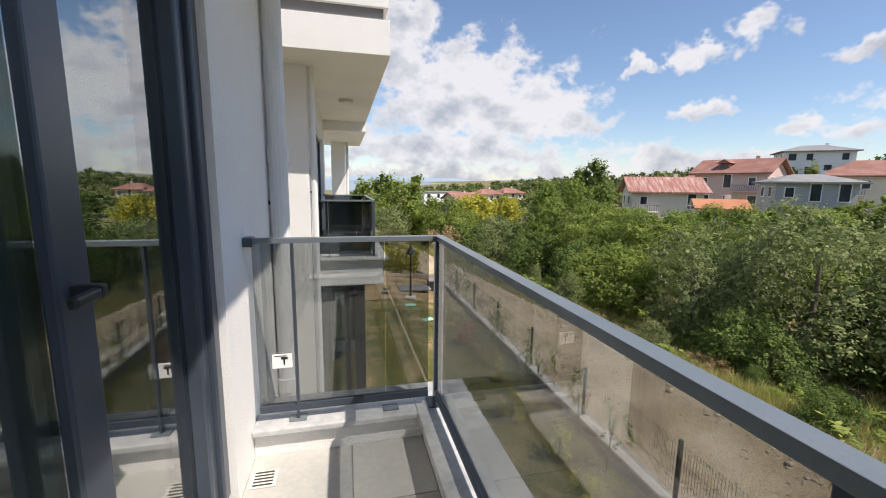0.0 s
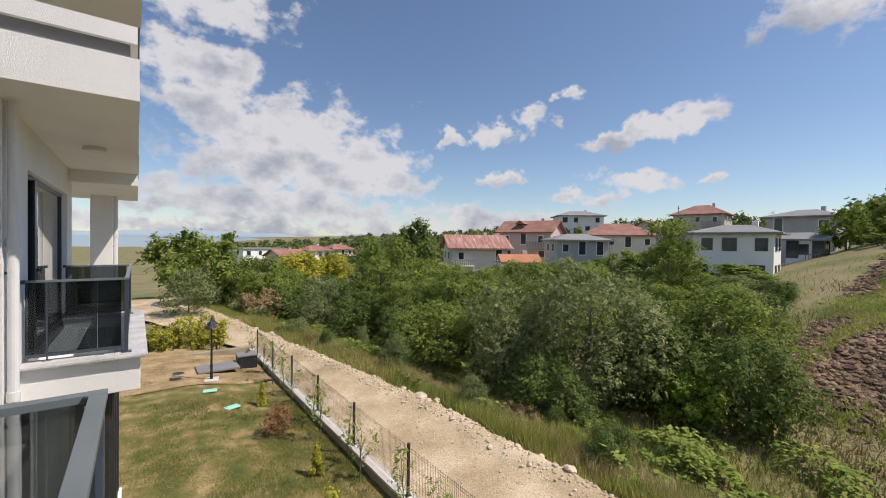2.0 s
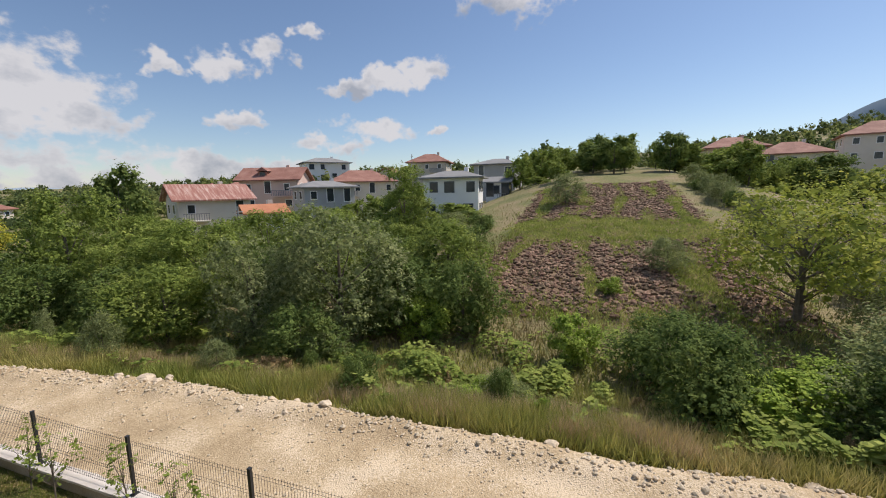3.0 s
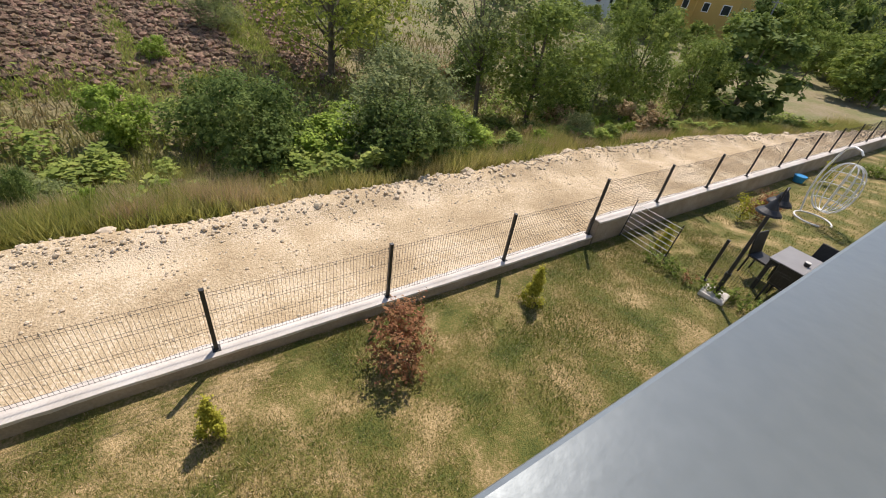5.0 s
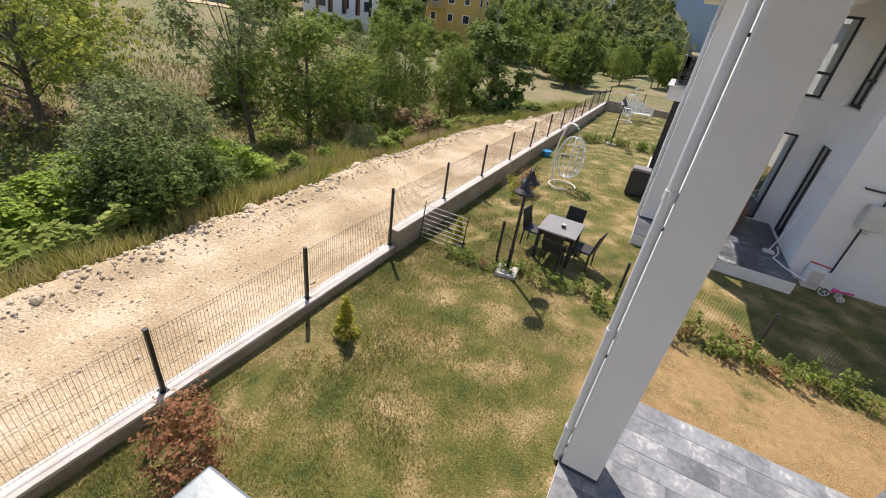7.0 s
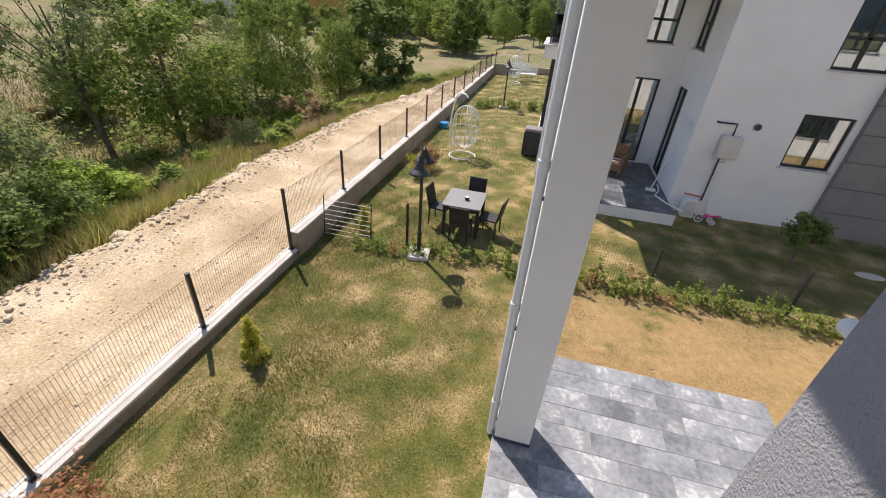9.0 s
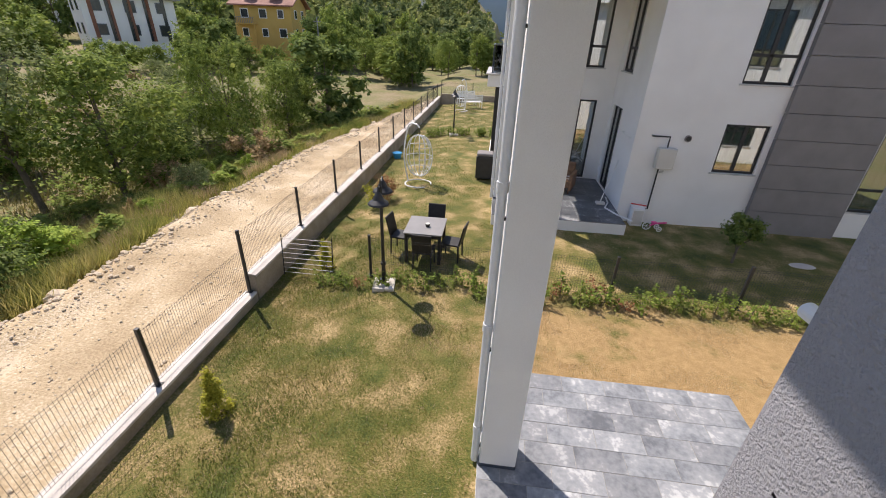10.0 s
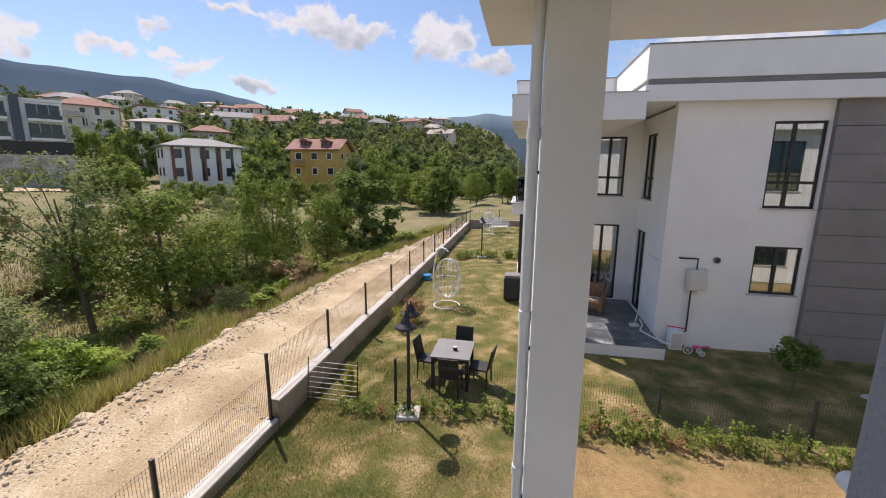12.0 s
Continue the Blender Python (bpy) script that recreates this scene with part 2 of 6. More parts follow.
M = {
    "stucco": mat("stucco", [(.81, .80, .785), (.88, .875, .86)], .9, 1.2, 90, .8, 190, dist=.007),
    "cladding": mat("cladding", [(.20, .188, .19), (.25, .235, .235)], .75, 2, 50, .2, 120, dist=.002),
    "groove": mat("groove_paint", [(.20, .19, .19), (.25, .24, .24)], .85, 2, 60, .2),
    "rail": mat("anthracite_metal", [(.155, .185, .205), (.20, .232, .252)], .34, 4, 160, .06, 300, metal=.25, dist=.001),
    "frame": mat("window_frame", [(.042, .054, .075), (.055, .069, .094)], .3, 3, 120),
    "dark": mat("black_steel", [(.018, .019, .02), (.03, .03, .032)], .5, 6, 90),
    "glass": glass_mat("rail_glass", (.61, .63, .63), .12, .5),
    "tinted": glass_mat("tinted_rail_glass", (.30, .33, .35), .04, .35),
    "pane": glass_mat("window_pane", (.78, .87, .85), .42, .55),
    "pipe": mat("white_pvc", [(.68, .69, .70), (.78, .78, .78)], .5, 2, 40),
    "marble": mat("cap_stone", [(.36, .37, .38), (.50, .50, .50), (.66, .65, .63)], .5, 3.5, 30, .15),
    "tile": mat("grey_tile", [(.42, .42, .40), (.50, .49, .46), (.58, .56, .51)], .45, 2.2, 40, .1, obj=.12),
    "slate": mat("slate_tile", [(.13, .14, .158), (.185, .198, .22), (.235, .25, .27), (.28, .29, .31), (.42, .43, .445)], .5, 2.2, 16, .25, obj=.2, mixw=.6),
    "slate_dark": mat("dark_slate_tile", [(.055, .06, .07), (.08, .088, .10), (.11, .12, .13), (.3, .3, .31)], .45, 1.7, 22, .25, obj=.16, mixw=.6),
    "joint": mat("joint_mortar", [(.28, .27, .25), (.4, .38, .35)], .9, 6, 90),
    "lawn": mat("lawn_soil", [(.062, .082, .013), (.115, .126, .022), (.18, .157, .041), (.33, .245, .105), (.52, .38, .19)], .95, 1.5, 30, 1.0, 70, dist=.03, mixw=.55),
    "grass": mat("grass_blades", [(.10, .15, .022), (.17, .20, .036), (.29, .25, .075)], .8, 1.1, 9, island=.45, trans=.3),
    "soil": mat("bare_soil", [(.15, .125, .045), (.30, .21, .10), (.40, .28, .145), (.49, .36, .205)], .95, 1.1, 14, .9, 40, dist=.03, mixw=.7),
    "road": mat("crushed_limestone", [(.36, .265, .155), (.48, .365, .225), (.56, .44, .285), (.67, .545, .385)], .95, .7, 22, 1.0, 34, dist=.035, mixw=.75),
    "stone": mat("limestone_rubble", [(.46, .38, .27), (.62, .53, .40)], .95, 3, 20, .4, 14, island=.15, dist=.02),
    "concrete": mat("cast_concrete", [(.24, .195, .145), (.33, .275, .21), (.42, .36, .29)], .9, 1.6, 30, .5, 60, dist=.006),
    "cement": mat("wall_top_cement", [(.52, .47, .42), (.66, .62, .57)], .9, 2.5, 30, .4, 50, dist=.006),
    "ground": mat("wild_ground", [(.115, .13, .04), (.17, .17, .058), (.23, .19, .09), (.28, .22, .13)], .95, .22, 3.5, 1.0, 6, dist=.12),
    "field": mat("ploughed_soil", [(.12, .075, .044), (.21, .138, .082), (.36, .262, .17)], .95, .9, 9, 1.0, 8, dist=.08),
    "weed": mat("weeds", [(.22, .28, .06), (.36, .36, .10), (.56, .47, .22)], .85, .3, 3, island=.35, trans=.35),
    "slope": mat("slope_grass", [(.16, .19, .055), (.24, .225, .08), (.33, .255, .135)], .85, .3, 3, island=.35, trans=.3),
    "clod": mat("turned_soil", [(.09, .055, .034), (.18, .115, .072), (.35, .25, .165)], .95, 1.5, 9, 1.0, 8, dist=.05, island=.45),
    "fieldweed": mat("field_weeds", [(.20, .27, .05), (.32, .38, .085), (.42, .43, .15)], .85, .5, 4, island=.4, trans=.35),
    "deadweed": mat("dead_weeds", [(.15, .095, .055), (.24, .155, .09), (.32, .22, .13)], .9, .6, 4, island=.3, trans=.2),
    "dry": mat("dry_grass", [(.46, .35, .20), (.62, .50, .30)], .9, .5, 3, island=.3, trans=.3),
    "bark": mat("bark", [(.10, .08, .06), (.19, .16, .12)], .95, 6, 40, .8, 30, dist=.01),
    "ranch": mat("roof_tiles", [(.22, .10, .075), (.30, .145, .11), (.38, .21, .165)], .85, .6, 8, .6, 9, dist=.05),
    "roofpink": mat("faded_roof", [(.40, .33, .30), (.50, .43, .39)], .85, .6, 8, .4, 8),
    "roofgrey": mat("grey_roof", [(.20, .20, .20), (.28, .28, .28)], .8, .6, 6, .4, 8),
    "yellow": mat("yellow_render", [(.55, .36, .10), (.62, .42, .13)], .9, .6, 8),
    "pinkwall": mat("beige_render", [(.52, .47, .40), (.60, .55, .48)], .9, .6, 8),
    "creamwall": mat("cream_render", [(.66, .61, .53), (.74, .69, .61)], .9, .6, 8),
    "rosecream": mat("rose_cream_render", [(.58, .43, .38), (.66, .52, .46)], .9, .3, 8),
    "rustroof": mat("weathered_metal_roof", [(.26, .10, .075), (.36, .17, .13), (.58, .44, .38)], .6, 1.2, 9, .3, 8, stretch=(3, .3, .3)),
    "orangeroof": mat("orange_roof_tiles", [(.42, .16, .08), (.52, .23, .12)], .85, .8, 9, .5, 9, dist=.05),
    "redwall": mat("rose_render", [(.42, .20, .18), (.5, .25, .22)], .9, .6, 8),
    "whitewall": mat("white_render", [(.80, .80, .79), (.86, .86, .85)], .9, .6, 8),
    "greywall": mat("grey_render", [(.40, .40, .41), (.47, .47, .48)], .9, .6, 8),
    "brownpanel": mat("brown_panel", [(.20, .085, .05), (.27, .12, .075)], .7, 2, 12),
    "darkglass": mat("far_window_glass", [(.02, .025, .03), (.05, .06, .07)], .15, 1, 8),
    # distance haze is put into this base colour, for mountains and low hills
    "mountain": mat("haze_tinted_mountain", [(.27, .345, .415), (.32, .39, .45)], 1.0, .004, .02, 0, spec=0),
    "rattan": mat("dark_rattan", [(.012, .011, .011), (.03, .028, .027)], .6, 30, 140, .4, 90, dist=.004),
    "tabletop": mat("table_top", [(.22, .21, .205), (.28, .27, .26)], .45, 3, 60),
    "whitemetal": mat("white_steel", [(.74, .74, .72), (.8, .8, .79)], .4, 3, 60),
    "curtain": mat("grey_curtain", [(.35, .35, .34), (.45, .45, .44)], .9, 4, 60),
    "pink": mat("pink_plastic", [(.75, .06, .28), (.8, .08, .32)], .4, 3, 30),
    "blue": mat("blue_plastic", [(.03, .28, .60), (.04, .33, .66)], .4, 3, 30),
    "mint": mat("mint_plastic", [(.30, .66, .50), (.38, .72, .58)], .5, 3, 30),
    "cream": mat("cream_metal", [(.60, .58, .53), (.66, .64, .6)], .5, 3, 40),
    "wicker": mat("brown_wicker", [(.14, .07, .035), (.28, .16, .09)], .6, 14, 90, .5, 60, dist=.006),
    "masonry": mat("rubble_masonry", [(.28, .27, .25), (.42, .40, .37), (.56, .54, .50)], .95, 1.4, 9, .8, 3, dist=.1, mixw=.8),
    "roughcast": mat("grey_roughcast", [(.29, .29, .315), (.37, .37, .40)], .95, 1.5, 70, 1.0, 130, dist=.012),
    "interior": mat("interior_paint", [(.45, .44, .42), (.5, .49, .47)], .9, 1, 10),
}



def wear_lawn(m):
    """Trodden bare earth worn into the lawn beside the ground terrace, fading out through a ragged noise."""
    nt = m.node_tree
    N, L = nt.nodes.new, nt.links.new
    b = nt.nodes["Principled BSDF"]
    green = b.inputs["Base Color"].links[0].from_socket
    co, sep = N("ShaderNodeTexCoord"), N("ShaderNodeSeparateXYZ")
    L(co.outputs["Object"], sep.inputs[0])

    def op(kind, a, c):
        n = N("ShaderNodeMath"); n.operation = kind
        for i, q in enumerate((a, c)):
            if isinstance(q, (int, float)):
                n.inputs[i].default_value = q
            else:
                L(q, n.inputs[i])
        return n.outputs[0]

    def ease(v, lo, hi):
        n = N("ShaderNodeMapRange"); n.interpolation_type = "SMOOTHSTEP"
        L(v, n.inputs[0]); n.inputs[1].default_value, n.inputs[2].default_value = lo, hi
        return n.outputs[0]
    rag, soil = N("ShaderNodeTexNoise"), N("ShaderNodeTexNoise")
    rag.inputs["Scale"].default_value, rag.inputs["Detail"].default_value, rag.inputs["Roughness"].default_value = 1.1, 9.0, .7
    soil.inputs["Scale"].default_value, soil.inputs["Detail"].default_value, soil.inputs["Roughness"].default_value = 7.0, 9.0, .75
    L(co.outputs["Object"], rag.inputs["Vector"]); L(co.outputs["Object"], soil.inputs["Vector"])
    area = op("MULTIPLY", ease(sep.outputs[0], 1.7, -.9), ease(sep.outputs[1], -9.2, -7.6))
    area = op("MULTIPLY", area, ease(sep.outputs[1], -5.2, -6.0))
    wear = ease(op("ADD", area, op("MULTIPLY", op("SUBTRACT", rag.outputs[0], .5), 3.4)), .25, .95)
    ramp = N("ShaderNodeValToRGB")
    ramp.color_ramp.elements[0].position, ramp.color_ramp.elements[0].color = .3, (.30, .19, .078, 1)
    ramp.color_ramp.elements[1].position, ramp.color_ramp.elements[1].color = .7, (.50, .34, .16, 1)
    L(soil.outputs[0], ramp.inputs[0])
    mix = N("ShaderNodeMix"); mix.data_type = "RGBA"
    L(op("MULTIPLY", wear, area), mix.inputs[0]); L(green, mix.inputs[6]); L(ramp.outputs[0], mix.inputs[7])
    L(mix.outputs[2], b.inputs["Base Color"])


wear_lawn(M["lawn"])


def leaf(name, a, b, c, isl=.32, trans=.36, spec=.12):
    return mat(name, [a, b, c], .5 if spec > .2 else .8, .5, 4, island=isl, trans=trans, spec=spec)


LEAF = {
    "green": leaf("leaf_green", (0.152, 0.214, 0.046), (0.232, 0.302, 0.067), (0.338, 0.383, 0.107)),
    "dark": leaf("leaf_dark", (0.098, 0.152, 0.040), (0.152, 0.214, 0.058), (0.232, 0.284, 0.085)),
    "olive": leaf("leaf_olive", (0.175, 0.222, 0.085), (0.255, 0.298, 0.125), (0.345, 0.375, 0.178)),
    "bright": leaf("leaf_bright", (0.205, 0.311, 0.049), (0.302, 0.418, 0.076), (0.427, 0.498, 0.107)),
    "yellow": leaf("leaf_yellow", (0.311, 0.326, 0.044), (0.445, 0.430, 0.063), (0.563, 0.519, 0.089)),
    "red": leaf("leaf_red", (0.23, 0.115, 0.059), (0.34, 0.178, 0.09), (0.40, 0.27, 0.12)),
    "far_green": leaf("leaf_far_green", (.15, .19, .06), (.21, .25, .08), (.30, .31, .12), .35, .4, .1),
    "far_dark": leaf("leaf_far_dark", (.085, .125, .05), (.125, .165, .065), (.18, .21, .085), .3, .35, .1),
    "walnut": leaf("leaf_walnut", (.215, .27, .048), (.325, .375, .075), (.47, .465, .105)),
    "brown": leaf("leaf_brown", (0.296, 0.222, 0.104), (0.415, 0.311, 0.163), (0.519, 0.400, 0.222)),
}

# ---- building tools ----


def box(bm, lo, hi, bev=0.0):
    lo, hi = [min(p) for p in zip(lo, hi)], [max(p) for p in zip(lo, hi)]
    mtx = Matrix.Translation([(p + q) / 2 for p, q in zip(lo, hi)]) @ Matrix.Diagonal([q - p for p, q in zip(lo, hi)] + [1])
    r = bmesh.ops.create_cube(bm, size=1, matrix=mtx)
    if bev:
        edges = list({e for w in r["verts"] for e in w.link_edges})
        bmesh.ops.bevel(bm, geom=edges, offset=bev, segments=2, affect="EDGES", profile=.5)
    return bm


def tube(bm, p, q, r, r2=None, n=10, caps=True):
    p, q = Vector(p), Vector(q)
    d = q - p
    mtx = Matrix.Translation((p + q) / 2) @ d.to_track_quat("Z", "Y").to_matrix().to_4x4()
    bmesh.ops.create_cone(bm, cap_ends=caps, segments=n, radius1=r, radius2=r if r2 is None else r2, depth=d.length, matrix=mtx)
    return bm


def path_tube(bm, pts, r, n=8):
    """One unbroken round bar swept along the points."""
    pts = [Vector(p) for p in pts]
    rings, u = [], None
    for i, p in enumerate(pts):
        d = (pts[min(i + 1, len(pts) - 1)] - pts[max(i - 1, 0)]).normalized()
        u = d.orthogonal().normalized() if u is None else (u - d * u.dot(d)).normalized()
        w = d.cross(u)
        rings.append([bm.verts.new(p + (u * math.cos(a) + w * math.sin(a)) * r) for a in (2 * math.pi * k / n for k in range(n))])
    for a, b in zip(rings, rings[1:]):
        for k in range(n):
            bm.faces.new((a[k], a[(k + 1) % n], b[(k + 1) % n], b[k]))
    bm.faces.new(rings[0][::-1])
    bm.faces.new(rings[-1])
    return bm


def mesh_of(name, bm, material):
    me = bpy.data.meshes.new(name)
    bm.to_mesh(me)
    bm.free()
    me.materials.append(material)
    return me


def thing(name, at=(0, 0, 0), label="", category="", group="", kind=""):
    ob = new(name)
    ob.location = at
    ob.empty_display_size = .1
    return tagged(ob, label, category, group, kind)


def part(name, bm, material, parent, label="", smooth=False):
    """bm is in the parent's own coordinates."""
    me = mesh_of(name, bm, material)
    if smooth:
        me.shade_smooth()
    ob = new(name, me)
    ob.parent = parent
    return tagged(ob, label)


def solo(name, bm, material, label="", category="", group="", kind="", smooth=False):
    me = mesh_of(name, bm, material)
    if smooth:
        me.shade_smooth()
    return tagged(new(name, me), label, category, group, kind)


def raw(name, verts, faces, material, parent=None, label="", category="", group="", kind=""):
    me = bpy.data.meshes.new(name)
    me.from_pydata(verts, [], faces)
    me.materials.append(material)
    ob = new(name, me)
    ob.parent = parent
    return tagged(ob, label, category, group, kind)


B = bmesh.new


def step(a, b, t):
    t = min(1, max(0, (t - a) / (b - a)))
    return t * t * (3 - 2 * t)


# ---- terrain ----
WALL_X = 4.66


def hill(x, y):
    s = .165 * step(32, 0, y) * (1 - .62 * step(-9, -34, y))
    z = s * (min(47, max(0, x - 18)) + .4 * max(0, min(x - 65, 200)))
    z += .085 * max(0, min(x - 60, 160)) * (1 - step(32, 0, y)) * step(5, 60, y + x * .3)
    z += .155 * min(270, max(0, x * .5 - y * .85 - 92)) * step(0, -50, y) * step(-20, 40, x)
    z -= .03 * max(0, min(y - 35, 160)) * step(60, 10, x)
    return z


def lawn_z(x, y):
    return -.33 * step(1.6, 4.6, x)


def road_edge(y):
    e = float(np.interp(y, (-40, -31, -20, -12, -7, 0, 10, 17, 28, 44), (5.4, 6.9, 8.6, 8.95, 8.7, 8.45, 8.35, 7.45, 5.85, 3.6)))
    return e + .2 * noise.noise((0, y * .45, 3)) + .1 * noise.noise((0, y * 1.6, 8))


def road_near(y):
    return 4.9 - .34 * max(0, y - 20.9)


def ground_z(x, y):
    if x < WALL_X + .2:
        base = lawn_z(x, y) - .25
        if y > 20.5 or y < -36:
            base = -.5
        return base + (hill(x, y) if y > 30 else 0)
    e = road_edge(y)
    z = -.5 if x < e else -.5 - .95 * step(0, 4.5, x - e)
    if x > e:
        z += (.14 * noise.noise((x * .35, y * .35, 0)) + .06 * noise.noise((x * 1.1, y * 1.1, 5))) * step(0, 2, x - e)
    return z + hill(x, y) + (.8 * noise.noise((x * .03, y * .03, 7)) * step(40, 90, abs(x) + abs(y)))


def sheet(name, xs, ys, f, material, **tags):
    v = [(x, y, f(x, y)) for y in ys for x in xs]
    n = len(xs)
    fc = [(j * n + i, j * n + i + 1, (j + 1) * n + i + 1, (j + 1) * n + i) for j in range(len(ys) - 1) for i in range(n - 1)]
    ob = raw(name, v, fc, material, **tags)
    ob.data.shade_smooth()
    return ob


def spread(lo, hi, near0, near1, stepn, grow=1.09):
    out, p = [], near0
    while p < near1:
        out.append(p); p += stepn
    d = stepn
    while p < hi:
        out.append(p); d *= grow; p += d
    out.append(hi)
    p, d = near0, stepn
    low = []
    while p > lo:
        d *= grow; p -= d; low.append(max(lo, p))
    return low[::-1] + out


ground = sheet("ground", spread(-900, 2400, 4.9, 30, .5), spread(-2400, 2400, -30, 34, .6), ground_z, M["ground"],
               label="rough wild ground rising to a hillside", category="ground", kind="structure")

# ---- garden ground, road, boundary wall ----
lawn = sheet("lawn", list(np.arange(-13.2, 4.67, .26)) + [4.7], list(np.arange(-36, 16.4, .3)), lambda x, y: lawn_z(x, y) + .02 * noise.noise((x * .8, y * .8, 2)), M["lawn"],
             label="patchy sun-dried mown lawn", category="lawn", kind="structure")
bare_plot = sheet("bare_plot", list(np.arange(-3, 4.7, .4)), list(np.arange(16.2, 22.0, .4)), lambda x, y: lawn_z(x, y) + .02 + .05 * noise.noise((x, y, 4)), M["soil"],
                  label="bare reddish earth at the garden's end", category="soil", kind="structure")


def road_z(x, y):
    e = road_edge(y)
    rut = -.03 * math.exp(-((x - 6.1) / .35) ** 2) - .03 * math.exp(-((x - 7.6) / .35) ** 2)
    lip = (.10 + .10 * max(0, noise.noise((x * 1.1, y * 1.7, 6)))) * step(e - 1.0, e - .35, x) - .55 * step(e - .15, e + .35, x)
    return -.34 + rut + lip + .035 * noise.noise((x * 1.3, y * 1.3, 1)) + .02 * noise.noise((x * 5, y * 5, 2)) * step(5, 8, x)


def road_sheet():
    ys = list(np.arange(-38, 44, .22))
    n = 26
    v, f = [], []
    for y in ys:
        e = road_edge(y) + .35
        for i in range(n):
            x = road_near(y) + (e - road_near(y)) * i / (n - 1)
            v.append((x, y, road_z(x, y)))
    for j in range(len(ys) - 1):
        for i in range(n - 1):
            f.append((j * n + i, j * n + i + 1, (j + 1) * n + i + 1, (j + 1) * n + i))
    ob = raw("road", v, f, M["road"], label="pale crushed-limestone dirt road with rubble edge", category="road", kind="structure")
    ob.data.shade_smooth()


road_sheet()


def rock_mesh(seed, r):
    bm = B()
    bmesh.ops.create_icosphere(bm, subdivisions=2, radius=r)
    for w in bm.verts:
        w.co *= 1 + .45 * noise.noise(w.co * (1.3 / r) + Vector((seed * 7.1, 0, 0)))
        w.co.z *= .65
    return mesh_of("rock", bm, M["stone"])


def rubble():
    rnd = random.Random(4)
    v, f = [], []
    base = []
    for s in range(5):
        bm = B()
        bmesh.ops.create_icosphere(bm, subdivisions=1, radius=1)
        for w in bm.verts:
            w.co *= 1 + .5 * noise.noise(w.co * 1.2 + Vector((s * 9, 0, 0)))
        base.append(([tuple(w.co) for w in bm.verts], [[w.index for w in q.verts] for q in bm.faces]))
        bm.free()
    for k in range(15000):
        y = rnd.uniform(-37, 40)
        e = road_edge(y)
        if rnd.random() < .6:
            x = e - abs(rnd.gauss(0, .9)) + .35
        else:
            x = rnd.uniform(road_near(y) + .1, e)
        r = .008 + abs(rnd.gauss(0, .024)) * (.95 if x > e - .7 else .45)
        q = base[k % 5]
        o, t = len(v), rnd.uniform(0, 6.28)
        ct, st = math.cos(t), math.sin(t)
        z = road_z(min(x, e + .3), y) + r * .25
        v += [(x + r * (ct * p[0] - st * p[1]), y + r * (st * p[0] + ct * p[1]), z + r * .7 * p[2]) for p in q[0]]
        f += [[o + i for i in face] for face in q[1]]
    raw("rubble", v, f, M["stone"], label="loose limestone rubble along the dirt road", category="rubble", kind="stuff")
    shapes = [rock_mesh(s, .2) for s in range(4)]
    for k in range(64):
        y = rnd.uniform(-34, 30)
        r = rnd.uniform(.3, .75) * (1.0 if k % 6 else 1.8)
        ob = new("rock", shapes[k % 4])
        x = road_edge(y) + rnd.uniform(-.15, .25)
        ob.matrix_basis = pose(x, y, road_z(x, y) + .05 * r, 0, 0, rnd.uniform(0, 360)) @ Matrix.Diagonal((r, r * rnd.uniform(.7, 1.2), r, 1))
        tagged(ob, "pale limestone boulder on the road's edge", "rock", "boulders along the road")


rubble()
STEP_Y = -7.93
wall_low, wall_high = B(), B()
box(wall_low, (WALL_X, STEP_Y, -.9), (4.9, 20.6, -.115), .012)
box(wall_high, (WALL_X, -36.2, -.9), (4.9, STEP_Y - .04, .235), .012)
garden_wall = thing("garden_wall", (4.78, 0, -.4), "low cast-concrete garden boundary wall", "wall", kind="structure")
for bm_, nm in ((wall_low, "low_section"), (wall_high, "high_section")):
    bmesh.ops.translate(bm_, verts=bm_.verts, vec=(-4.78, 0, .4))
    part(nm, bm_, M["concrete"], garden_wall)


def cement_cap(y0, y1, z):
    """Rough trowelled cement along the wall's top, with wavering edges; in the wall's own coordinates."""
    v, n = [], int((y1 - y0) / .09)
    for i in range(n + 1):
        y = y0 + (y1 - y0) * i / n
        a, b = WALL_X - .012 - .010 * noise.noise((y * 2.1, 1, z)) - .006 * noise.noise((y * 9, 4, z)), 4.915 + .035 * noise.noise((y * 1.7, 2, z)) + .02 * noise.noise((y * 7, 3, z))
        drop = .028 + .03 * abs(noise.noise((y * 2.7, 8, z)))
        for x, q in ((a, -drop), (a + .004, .006), ((a + b) / 2, .018 + .008 * noise.noise((y * 4, 5, z))), (b - .01, .006), (b, -.05)):
            v.append((x - 4.78, y, z + .4 + q))
    raw("cement_cap", v, [(5 * i + k, 5 * i + k + 1, 5 * i + k + 6, 5 * i + k + 5) for i in range(n) for k in range(4)], M["cement"], garden_wall, "rough pale cement capping")


cement_cap(STEP_Y + .01, 20.6, -.115)
cement_cap(-36.2, STEP_Y - .05, .235)
bm_ = B()
box(bm_, (-.4, -36.4, -.6), (WALL_X, -36.15, .45), .01)
end_wall = solo("garden_end_wall", bm_, M["concrete"], "concrete wall closing the far gardens", "wall", kind="structure")
bm_ = B()
box(bm_, (-3, 20.6, -.6), (4.9, 20.85, -.02), .01)
solo("plot_wall", bm_, M["concrete"], "low concrete wall beside the bare plot", "wall", kind="structure")


